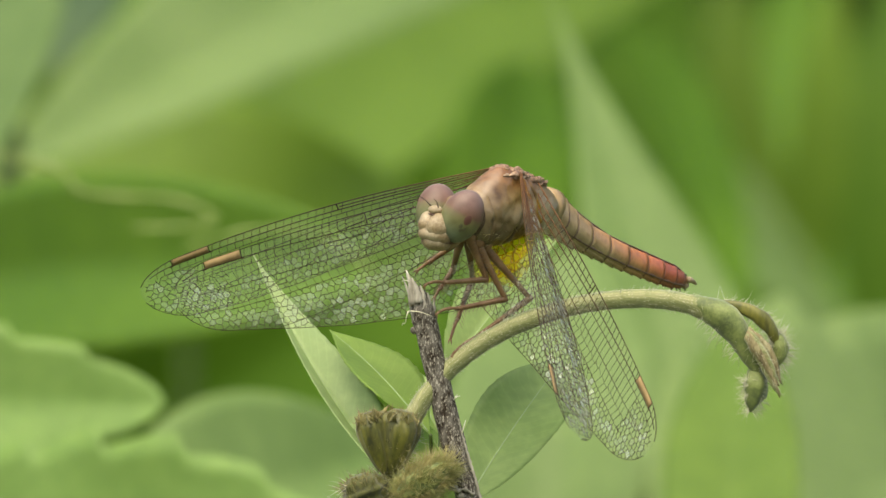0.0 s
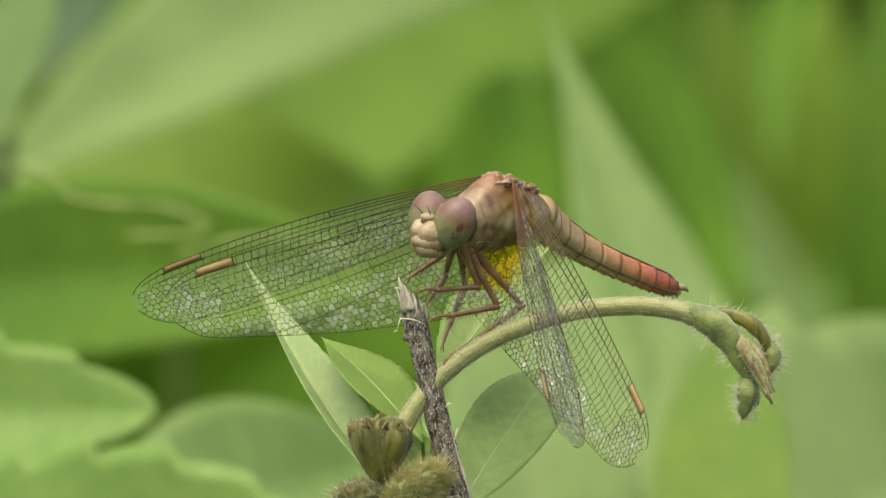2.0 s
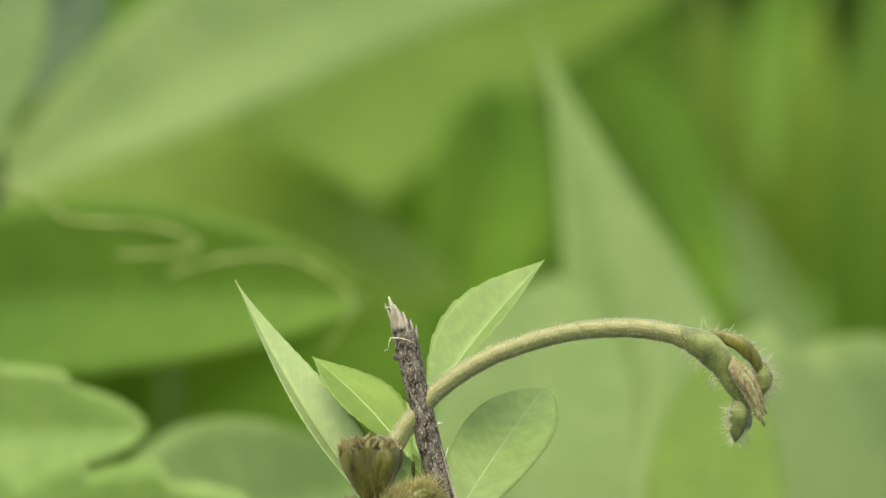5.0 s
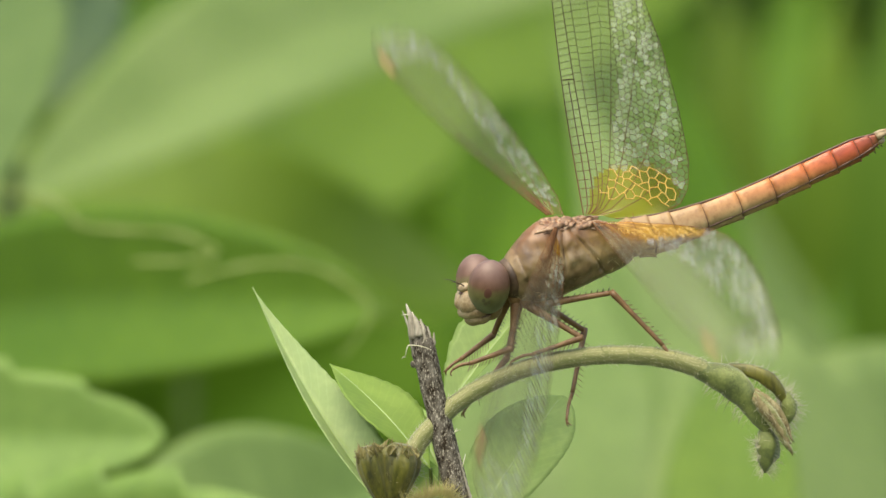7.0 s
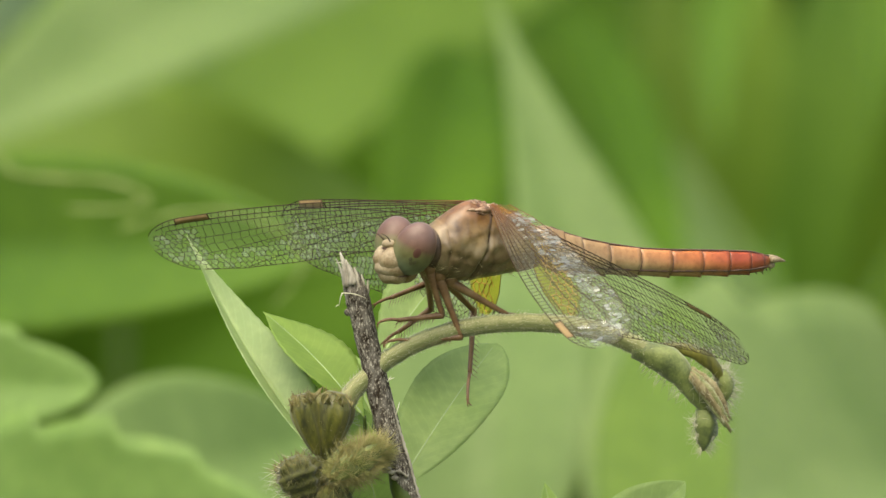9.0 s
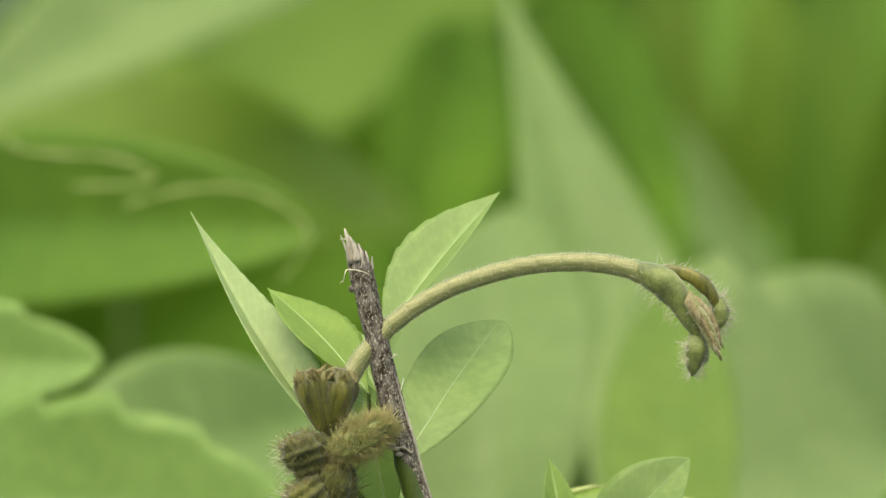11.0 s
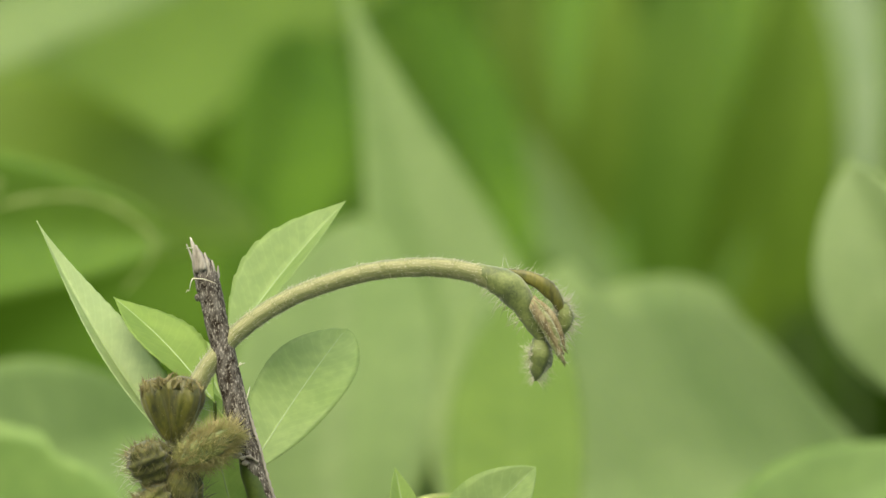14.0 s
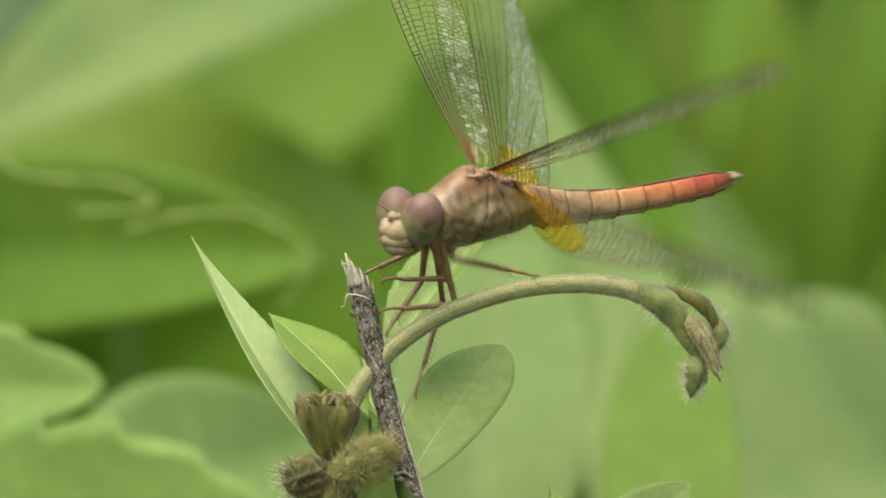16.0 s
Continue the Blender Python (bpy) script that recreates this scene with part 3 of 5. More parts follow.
    shed = [tube(smooth_path([at(794, 864, -0.0014), at(808, 869, -0.0019), at(822, 866, -0.0017), at(838, 876, -0.0014)], 10), [3 * U + 1.8 * U * math.sin(i * 2.0) for i in range(11)], 7, rough=0.5),
            ball(at(803, 862, -0.0016), 8 * U, 6 * U, 4 * U, 6, 9), ball(at(816, 878, -0.0015), 7 * U, 6 * U, 5 * U, 6, 9)]
    part("scale", moved(joined(shed), root.location), WOOD, root, "small pale scale of dead bark")
    spurs = [ball(at(733, 585), 7 * U, 7 * U, 7 * U, 6, 8), ball(at(729, 548), 4 * U, 6 * U, 9 * U, 6, 8), ball(at(752, 640), 4 * U, 6 * U, 8 * U, 6, 8)]
    part("bud_scar", moved(joined(spurs), root.location), BARK, root)


def midrib(shape, along_n, across_n, leaf):
    """The pale rib along the middle of a blade."""
    row = across_n + 1
    line = [shape[0][i * row + across_n // 2] for i in range(along_n + 1)][2:-2]
    part("midrib", tube(line, [(2.0 - 1.5 * i / len(line)) * U for i in range(len(line))], 6), MIDRIB, leaf)


def shoot(rng):
    root = thing("leafy_shoot", at(900, GROUND_V, 0.02), "fresh green shoot with narrow pointed leaves", "plant")
    rows = [*smooth_path([(742, 800, 4), (752, 880, 5), (765, 960, 6)], 10), *down(765, 960, 6, 900, 26)]
    part("stem", moved(tube([at(u, v, 0.012) for u, v, r in rows], [r * U for u, v, r in rows], 10), root.location), GREEN_STEM, root)
    for base, tip, width, material, kw in (
        ((708, 870, 0.005), (447, 449, 0.022), 104, LEAF_DOWNY, dict(tilt=38, fold=0.4, full=0.34, point=1.25, teeth=22, tooth=0.05, arch=-0.04)),
        ((762, 770, 0.006), (583, 584, 0.014), 150, LEAF_SUNNY, dict(tilt=54, fold=0.1, full=0.5, teeth=14, tooth=0.06, arch=0.04, point=1.15)),
        ((780, 770, 0.020), (703, 645, 0.026), 60, LEAF_FRESH, dict(tilt=20, fold=0.3, teeth=10, tooth=0.06)),
        ((785, 672, 0.014), (994, 414, 0.022), 128, LEAF_GLAUCOUS, dict(tilt=-46, fold=0.3, full=0.48, point=1.05, teeth=9, tooth=0.06, arch=0.03)),
        ((818, 900, 0.008), (994, 640, 0.024), 162, LEAF_GLAUCOUS, dict(tilt=-24, fold=0.08, full=0.58, point=0.6, teeth=16, tooth=0.03, arch=0.03, wave=0.02)),
        ((800, 990, 0.010), (745, 750, 0.009), 100, LEAF_FRESH, dict(tilt=-10, fold=0.2)),
    ):
        shape = moved(blade(at(*base), at(*tip), width * U, along_n=64, across_n=12, **kw), root.location)
        leaf = part("leaf", shape, material, root)
        midrib(shape, 64, 12, leaf)
        mid = smooth_path([at(*base), at((base[0] + 770) / 2, (base[1] + 930) / 2 + 10, 0.012), at(772, 960, 0.012)], 6)
        part("leaf_stalk", moved(tube(mid, [3.5 * U] * 7, 7), root.location), GREEN_STEM, root)
    bud = smooth_path([(842, 1060, 3), (822, 1024, 3), (808, 1002, 4), (803, 992, 6), (800, 982, 2)], 12)
    part("flower_bud", moved(tube([at(u, v, -0.002) for u, v, r in bud], [r * U for u, v, r in bud], 10), root.location), plain("pink_bud", (0.19, 0.11, 0.075), 0.6), root, "tiny pink flower bud")
    root = thing("seedling", at(1120, GROUND_V, 0.02), "young bright green leaves under the vine's tip", "plant")
    rows = [(1110, 1110, 6), (1112, 1150, 8), *down(1112, 1150, 8, 1120, 26)]
    part("stem", moved(tube([at(u, v, 0.02) for u, v, r in rows], [r * U for u, v, r in rows], 10), root.location), GREEN_STEM, root)
    for base, tip, width, kw in (
        ((1118, 1130, 0.014), (1081, 886, 0.032), 62, dict(tilt=10, fold=0.35)),
        ((1118, 1120, 0.022), (1330, 885, 0.02), 150, dict(tilt=-30, fold=0.1, full=0.6, point=0.8)),
    ):
        shape = moved(blade(at(*base), at(*tip), width * U, along_n=40, across_n=10, **kw), root.location)
        midrib(shape, 40, 10, part("leaf", shape, LEAF_SUNNY if width < 100 else LEAF_GLAUCOUS, root))


def curled_leaf():
    """A broad leaf that lies low behind the runner and nods when the air stirs."""
    root = thing("low_leaf", at(800, GROUND_V, 0.112), "broad green leaf with a pale yellow margin, low behind the runner", "leaf")
    hinge = at(740, 1165, 0.11)
    rows = down(740, 1165, 5, 800, 24)
    part("stalk", moved(tube([at(u, v, 0.111) for u, v, r in rows], [r * U for u, v, r in rows], 10), root.location), GREEN_STEM, root)
    shape = moved(blade(at(740, 1165, 0.11), at(1400, 990, 0.11), 250 * U, tilt=-52, fold=0.08, full=0.5, point=0.5, arch=0.05, wave=0.06, along_n=48, across_n=12), hinge)
    leaf = part("leaf", shape, LEAF_SUNNY, root, "broad green leaf with a pale margin", hinge - root.location)
    for j in (0, 12):
        line = [shape[0][i * 13 + j] for i in range(1, 48)]
        part("margin", tube(line, [(3.2 + 1.8 * math.sin(i * 0.9)) * U for i in range(47)], 8), RIM, leaf, "pale yellow rim of the leaf")
    return leaf, hinge - root.location


ARCH_N = 15
ARCH_REST = smooth_path([(724, 752), (739, 722), (799, 649), (879, 592), (959, 559), (1039, 537), (1119, 529), (1179, 531), (1229, 541), (1262, 557)], 200)
ARCH_LOAD = smooth_path([(719, 765), (734, 735), (811, 674), (881, 646), (961, 632), (1041, 634), (1121, 645), (1181, 663), (1231, 688), (1266, 716)], 200)


def even(line, n):
    """The angles and the step of n equal steps along a line."""
    p = np.array(line)
    run = np.concatenate(([0], np.cumsum(np.hypot(*np.diff(p, axis=0).T))))
    s = np.linspace(0, run[-1], n + 1)
    q = np.stack([np.interp(s, run, p[:, 0]), np.interp(s, run, p[:, 1])], 1)
    d = np.diff(q, axis=0)
    return np.arctan2(d[:, 1], d[:, 0]), run[-1] / n


REST_ANGLE, ARCH_STEP = even(ARCH_REST, ARCH_N)
LOAD_ANGLE, _ = even(ARCH_LOAD, ARCH_N)


def arch_poses(w):
    """Where the arch's pieces stand, in the plan, when the load on it is w (0: none, 1: the dragonfly standing on it)."""
    p = np.array(ARCH_REST[0]) * (1 - w) + np.array(ARCH_LOAD[0]) * w
    out = []
    for a, b in zip(REST_ANGLE, LOAD_ANGLE):
        ang = a * (1 - w) + b * w
        out.append((p.copy(), ang))
        p = p + ARCH_STEP * np.array([math.cos(ang), math.sin(ang)])
    out.append((p.copy(), math.radians(-7) * math.sin(2.6 * min(1.0, w))))
    return out


def arch_matrix(p, ang, origin):
    return Matrix.Translation(at(p[0], p[1]) - Vector(origin)) @ Matrix.Rotation(ang, 4, "Y")


def vine(rng):
    """The hairy plant: a stem with bristly pods, and an arched runner built of short pieces, so that it can bend under the dragonfly."""
    root = thing("hairy_vine", at(640, GROUND_V), "downy green vine with bristly brown pods and an arched runner", "plant")
    o = root.location
    rows = [*smooth_path([(724, 757, 17), (702, 800, 14), (684, 870, 18), (674, 940, 22), (668, 1010, 24)], 20), *down(668, 1010, 24, 640, 36)]
    stem = tube([at(u, v, 0.001) for u, v, r in rows], [r * U for u, v, r in rows], 14, rough=0.08)
    s = part("stem", moved(stem, o), VINE, root)
    part("hairs", moved(furred(rng, skin_points((stem[0][:14 * 13], [f for f in stem[1] if max(f) < 14 * 13])), 260, 34 * U, 0.8 * U), o), HAIR, s)
    # bristly pods, each an open, lobed husk
    for (bu, bv), (tu, tv), r, d, material, nhair, hl, lab in (
        ((681, 838), (648, 731), 27, -0.0012, HUSK, 90, 10, "open brown husk with a ragged mouth"),
        ((688, 842), (713, 727), 38, -0.0006, HUSK, 110, 10, "open brown husk with a ragged mouth"),
        ((700, 882), (798, 822), 27, -0.0022, BUD_GREEN, 1900, 32, "bristly straw-coloured pod"),
        ((666, 930), (634, 842), 40, -0.0010, BUD_BROWN, 240, 22, "ribbed olive pod with a dark comb"),
        ((690, 1000), (636, 926), 46, -0.0012, BUD_BROWN, 260, 26, "ribbed olive pod with a dark comb"),
        ((698, 1000), (706, 890), 38, -0.0006, BUD_BROWN, 200, 30, "shaggy olive pod"),
        ((680, 1100), (690, 960), 52, -0.0008, BUD_BROWN, 500, 40, "shaggy olive pod"),
    ):
        a, b = at(bu, bv, d), at(tu, tv, d - 0.0006)
        pts = [a.lerp(b, f) for f in np.linspace(0, 1, 31)]
        bristly = nhair > 800
        prof = [0.25, 0.5, 0.72, 0.88, 0.97, 1.0, 0.97, 0.9, 0.75, 0.5, 0.2] if bristly else [0.2, 0.42, 0.6, 0.74, 0.84, 0.92, 0.98, 1.0, 0.97, 0.8, 0.45]
        comb = 0.07 if "comb" in lab else 0.0
        prof = [float(np.interp(f, np.linspace(0, 1, 11), prof)) * (1 + comb * math.sin(30 * f)) for f in np.linspace(0, 1, 31)]
        husk = material is HUSK
        shape = tube(pts, [r * U * f for f in prof], 48, rough=0.16 if husk else 0.22, seed=bu, step=0.07 if husk else 0.16, ribs=12 if husk else 5, rib=0.03 if husk else 0.10 if not comb else 0.05)
        pod = part("pod", moved(shape, o), material, root, lab)
        lean = (b - a).normalized() * 0.7
        part("bristles", moved(furred(rng, skin_points(shape), nhair, hl * U, (0.5 if bristly else 0.6) * U, 0.3, 0.45 if bristly else 0.35, lean), o), BRISTLE if bristly else DOWN, pod)
        if not bristly:
            rim = [(p, (b - a).normalized() * 0.9 + n * 0.5) for p, n in skin_points(shape) if (p - a).dot(b - a) > 0.86 * (b - a).length_squared]
            part("rim", moved(furred(rng, rim, 110, 9 * U, 0.6 * U, 0.9, 0.6), o), RAGGED, pod, "ragged brown rim of the husk")
        if comb:
            flank = [(p, n) for p, n in skin_points(shape) if n.x < -0.5]
            part("hairs", moved(furred(rng, flank, 26, 40 * U, 0.4 * U, 0.4, 0.5, (-0.6, 0, 0.2)), o), HAIR, pod, "long pale hairs")
        if husk:
            axis = (b - a).normalized()
            across = axis.cross(Vector((0, 1, 0))).normalized()
            for k in range(15):
                w = 2 * math.pi * k / 15 + rng.uniform(-0.3, 0.3)
                out = across * math.cos(w) + Vector((0, 1, 0)) * math.sin(w)
                foot = a.lerp(b, rng.uniform(0.72, 0.86)) + out * (rng.uniform(0.7, 0.95) * r * U)
                end = a.lerp(b, rng.uniform(0.93, 1.04)) + out * (r * U * rng.uniform(0.2, 1.05)) + across * (rng.uniform(-6, 6) * U)
                part("sepal", moved(blade(foot, end, rng.uniform(7, 15) * U, tilt=rng.uniform(-70, 70), fold=0.4, arch=rng.uniform(0.05, 0.35), full=rng.uniform(0.25, 0.5), teeth=6, tooth=0.5, along_n=14, across_n=6, thick=0.06, curl=rng.uniform(-0.4, 0.5), seed=k), o), SEPAL, pod, "curled dry sepal of the husk")
    # the arched runner
    pieces = []
    for i, (p, ang) in enumerate(arch_poses(0.0)):
        if i == ARCH_N:
            break
        f = i / ARCH_N
        r0 = 17 - 1.5 * math.sin(math.pi * f) + 1.0 * f
        n = 8
        path = [Vector(((-0.18 + 1.36 * k / n) * ARCH_STEP * U, 0, 0)) for k in range(n + 1)]
        shape = tube(path, [r0 * U * (0.93 if k in (0, n) else 1) for k in range(n + 1)], 18, rough=0.06, seed=i)
        seg = part("runner_piece", shape, VINE, root)
        seg.matrix_basis = arch_matrix(p, ang, o)
        part("hairs", furred(rng, skin_points(shape), 190, 9 * U, 0.2 * U, 0.3, 0.6, (1.7, 0, 0)), HAIR, seg)
        pieces.append(seg)
    # the runner's tip: a swollen node with hanging buds
    p, ang = arch_poses(0.0)[-1]
    rows = smooth_path([(1226, 536, 15), (1250, 546, 21), (1274, 558, 27), (1294, 575, 26), (1311, 600, 21), (1325, 626, 17), (1337, 650, 11), (1342, 664, 4)], 24)
    tip = part("shoot_tip", moved(tube([at(u, v) for u, v, r in rows], [r * U for u, v, r in rows], 20, rough=0.12), at(*p)), BUD_GREEN, root, "swollen green node of the runner")
    tip.matrix_basis = arch_matrix(p, ang, o)
    w0 = at(*p)
    for line, d, material, lab, nh, hl, ribs in (
        ([(1262, 533, 4), (1296, 541, 9), (1322, 549, 12), (1345, 561, 13), (1362, 579, 12), (1371, 598, 9), (1373, 608, 4)], 0.0006, HUSK, "dark olive bract curled over the tip", 130, 16, 3),
        ([(1366, 590, 8), (1377, 603, 14), (1381, 620, 15), (1378, 636, 11), (1372, 650, 3)], 0.0010, BUD_GREEN, "small green bud under the bract", 260, 22, 0),
        ([(1330, 652, 8), (1338, 672, 20), (1336, 694, 19), (1331, 712, 13), (1328, 730, 2)], 0.0003, BUD_GREEN, "drooping green bud", 220, 20, 5),
    ):
        rows = smooth_path(line, 16)
        shape = moved(tube([at(u, v, d) for u, v, r in rows], [r * U for u, v, r in rows], 14, rough=0.22, seed=line[0][0], ribs=ribs, rib=0.12), w0)
        bud = part("bud", shape, material, tip, lab)
        rim = [(q, n) for q, n in skin_points(shape) if abs(n.y) < 0.55]
        part("hairs", furred(rng, rim, int(nh * 1.1), hl * 1.15 * U, 0.36 * U, 0.6, 0.5, (0.35, 0, -0.3)), HAIR, tip)
    for k in range(13):
        f = k / 12
        du, dv, end = rng.uniform(-5, 5), rng.uniform(-5, 5), rng.uniform(-14, 16)
        line = [(1316 + 10 * f, 604 - 26 * f, 2), (1332 + 12 * f + du, 622 - 20 * f + dv, rng.uniform(5, 8)), (1346 + 16 * f + du, 645 - 22 * f + dv, rng.uniform(4.5, 7)), (1358 + 16 * f + du, 668 - 20 * f, 4), (1372 + 10 * f + end * 0.5, 694 - 18 * f + end, 0.7)]
        rows = smooth_path(line, 14)
        shape = moved(tube([at(u, v, -0.0006 - 0.0008 * math.sin(math.pi * f)) for u, v, r in rows], [r * U for u, v, r in rows], 8, rough=0.4, seed=k, ribs=3, rib=0.2), w0)
        part("bract", shape, STRAW if k % 3 else VINE, tip, "straw-coloured papery bract")
        part("hairs", furred(rng, skin_points(shape), 16, 17 * U, 0.36 * U, 0.6, 0.5, (0.5, 0, -0.4)), HAIR, tip)
    beard = tube([at(u, v) for u, v, r in smooth_path([(1240, 556, 10), (1264, 578, 10), (1290, 602, 10), (1312, 634, 10)], 12)], [9 * U] * 13, 10)
    part("hairs", moved(furred(rng, skin_points(beard), 150, 22 * U, 0.36 * U, 0.6, 0.5, (-0.5, 0, -0.5)), w0), HAIR, tip)
    return root, pieces, tip


twig(random.Random(2))
shoot(random.Random(3))
LOW_LEAF, LOW_HINGE = curled_leaf()
VINE_ROOT, RUNNER, RUNNER_TIP = vine(random.Random(4))
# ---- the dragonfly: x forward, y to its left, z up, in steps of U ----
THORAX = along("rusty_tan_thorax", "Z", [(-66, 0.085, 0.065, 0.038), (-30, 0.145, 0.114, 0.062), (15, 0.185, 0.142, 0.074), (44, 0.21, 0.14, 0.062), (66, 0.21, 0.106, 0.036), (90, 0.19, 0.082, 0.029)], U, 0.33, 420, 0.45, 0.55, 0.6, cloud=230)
TAN = grainy("tan_head", [(0.3, 0.13, 0.072, 0.024), (0.5, 0.185, 0.125, 0.055), (0.75, 0.225, 0.175, 0.10)], 260, 0.5, 0.35, 5e-5, spec=0.4)
ABDOMEN_LOW = [(-520, 0.283, 0.201, 0.094), (-490, 0.236, 0.071, 0.029), (-430, 0.295, 0.100, 0.041), (-340, 0.354, 0.201, 0.083), (-230, 0.354, 0.260, 0.130), (-120, 0.319, 0.236, 0.124), (0, 0.295, 0.218, 0.118)]
ABDOMEN = along("amber_to_red_abdomen", "X", [(-520, 0.260, 0.189, 0.071), (-500, 0.248, 0.053, 0.021), (-440, 0.389, 0.071, 0.026), (-330, 0.484, 0.159, 0.047), (-220, 0.448, 0.224, 0.088),
                                             (-120, 0.342, 0.218, 0.100), (0, 0.330, 0.224, 0.106)], U, 0.34, 700, 0.3, 0.5, 0.35, ABDOMEN_LOW)
SEAM = plain("dark_seam", (0.11, 0.058, 0.038), 0.5)
SUTURE = plain("brown_suture", (0.09, 0.05, 0.025), 0.5)
EYE_MAT = along("compound_eye", "Z", [(-62, 0.074, 0.091, 0.083), (-30, 0.113, 0.135, 0.074), (-8, 0.135, 0.139, 0.054), (3, 0.131, 0.109, 0.048), (10, 0.126, 0.068, 0.044), (28, 0.144, 0.083, 0.065), (62, 0.174, 0.122, 0.104)], U, 0.42, 400, 0.02, 0.35)
EYE_SPOT = plain("eye_spot", (0.095, 0.036, 0.026), 0.4)
EYE_DARK = plain("eye_dark_spot", (0.07, 0.066, 0.03), 0.4)
FACE = grainy("ivory_face", [(0.32, 0.12, 0.072, 0.03), (0.46, 0.22, 0.16, 0.08), (0.7, 0.36, 0.30, 0.19)], 700, 0.45, 0.3, 4e-5)
LEG = grainy("brown_leg", [(0.3, 0.09, 0.046, 0.02), (0.5, 0.18, 0.098, 0.044), (0.7, 0.245, 0.155, 0.075)], 700, 0.4, 0.2)
LEG_DARK = plain("dark_leg_spine", (0.05, 0.03, 0.02), 0.45)
FUZZ = plain("pale_body_hair", (0.55, 0.46, 0.26), 0.5)
MEMBRANE = filmy("wing_membrane", (0.99, 0.99, 0.97), (0.8, 0.83, 0.62), 0.35, 0.94, 0.05, 0.0, 0.01)
FACET = filmy("wing_cell", (1.0, 1.0, 0.99), (0.8, 0.85, 0.68), 0.30, 0.995, 0.9, 0.26, 0.05)
AMBER = filmy("amber_membrane", (1.0, 0.80, 0.22), (0.8, 0.42, 0.05), 0.3, 0.93, 0.10)
VEIN = along("wing_vein", "Y", [(-650, 0.035, 0.021, 0.009), (-200, 0.045, 0.026, 0.011), (0, 0.17, 0.075, 0.03), (200, 0.045, 0.026, 0.011), (650, 0.035, 0.021, 0.009)], U, 0.7, spec=0.15)
VEIN_AMBER = plain("yellow_wing_vein", (0.62, 0.40, 0.08), 0.45)
STIGMA = plain("tan_stigma", (0.25, 0.17, 0.068), 0.8)


def scaled(shape):
    return ([Vector(v) * U for v in shape[0]], *shape[1:])


def loft(sections, sides=40, shape=None):
    """Rings (x, z of the middle, half-width, half-height, roundness) joined from front to back."""
    verts, faces = [], []
    for x, zc, ry, rz, e in sections:
        for k in range(sides):
            w = 2 * math.pi * k / sides
            c, s = math.cos(w), math.sin(w)
            p = Vector((x, ry * math.copysign(abs(c) ** e, c), zc + rz * math.copysign(abs(s) ** e, s)))
            verts.append(shape(p) if shape else p)
    for i in range(len(sections) - 1):
        for k in range(sides):
            l = (k + 1) % sides
            a, b = i * sides, (i + 1) * sides
            faces.append((a + k, a + l, b + l, b + k))
    faces.append(tuple(range(sides))[::-1])
    faces.append(tuple(range((len(sections) - 1) * sides, len(sections) * sides)))
    return verts, faces


def thorax_shape():
    """The thorax between its profile lines: (x, top, bottom, half-width)."""
    prof = smooth_path([(94, 20, -20, 20), (88, 33, -34, 31), (76, 44, -46, 41), (56, 62, -54, 48), (30, 80, -58, 52), (8, 83, -58, 54), (-20, 78, -53, 54), (-50, 69, -48, 52), (-84, 55, -43, 46), (-112, 43, -39, 40),
                        (-134, 31, -34, 32), (-142, 22, -26, 23)], 130)
    rows = [(x, (t + b) / 2, w, (t - b) / 2, 0.82) for x, t, b, w in prof]

    def plates(p):
        side = min(1.0, abs(p.y) / 42)
        out = 0.0
        for x0, lean, depth, width in ((2, 0.30, 6.5, 2.6), (-66, -0.5, 6.0, 2.6), (66, -0.12, 3.5, 3.0)):
            d = (p.x - x0 + lean * p.z + 7 * noise.noise(Vector((x0, p.z * 0.03, 2)))) / width
            out -= depth * math.exp(-d * d)
            out += 1.6 * math.exp(-((abs(d) - 3.8) / 2.8) ** 2)
        if -40 < p.x < 75:
            d = (p.z + 16 - 0.24 * p.x) / 3.4
            out -= 3.6 * math.exp(-d * d) * (1 if p.x > -20 else 0.4)
        out += 5.0 * noise.noise(Vector((p.x * 0.028, 4 + p.y * 0.02, p.z * 0.045))) + 2.6 * noise.noise(Vector((p.x * 0.09, 8 + p.y * 0.05, p.z * 0.09)))
        p.y *= 1 - 0.4 * max(0.0, p.z - 5) / 80
        return Vector((p.x, p.y * (1 + side * out / 56), p.z * (1 + (1 - side) * out / 120)))
    return loft(rows, 96, plates)


def outline(kind, s):
    """Leading edge and trailing edge of a wing (how far forward of its axis) at the share s of its length."""
    tip = max(0.0, 1 - max(0.0, (s - 0.86) / 0.14) ** 2.4)
    if kind == "F":
        lead = 20 * math.sin(math.pi * min(1, s)) - 6 - 8 * max(0, s - 0.75)
        width = float(np.interp(s, (0, 0.1, 0.25, 0.4, 0.6, 0.75, 0.9, 1), (32, 66, 96, 114, 130, 131, 118, 100)))
    else:
        lead = 9 * math.sin(math.pi * min(1, s)) - 6 - 8 * max(0, s - 0.75)
        width = float(np.interp(s, (0, 0.03, 0.07, 0.12, 0.2, 0.35, 0.55, 0.7, 0.85, 1), (46, 140, 184, 204, 212, 206, 187, 164, 136, 110)))
    trail = lead - width
    mid = lead - 0.42 * width
    return mid + (lead - mid) * tip ** 0.5, mid + (trail - mid) * tip ** 0.5


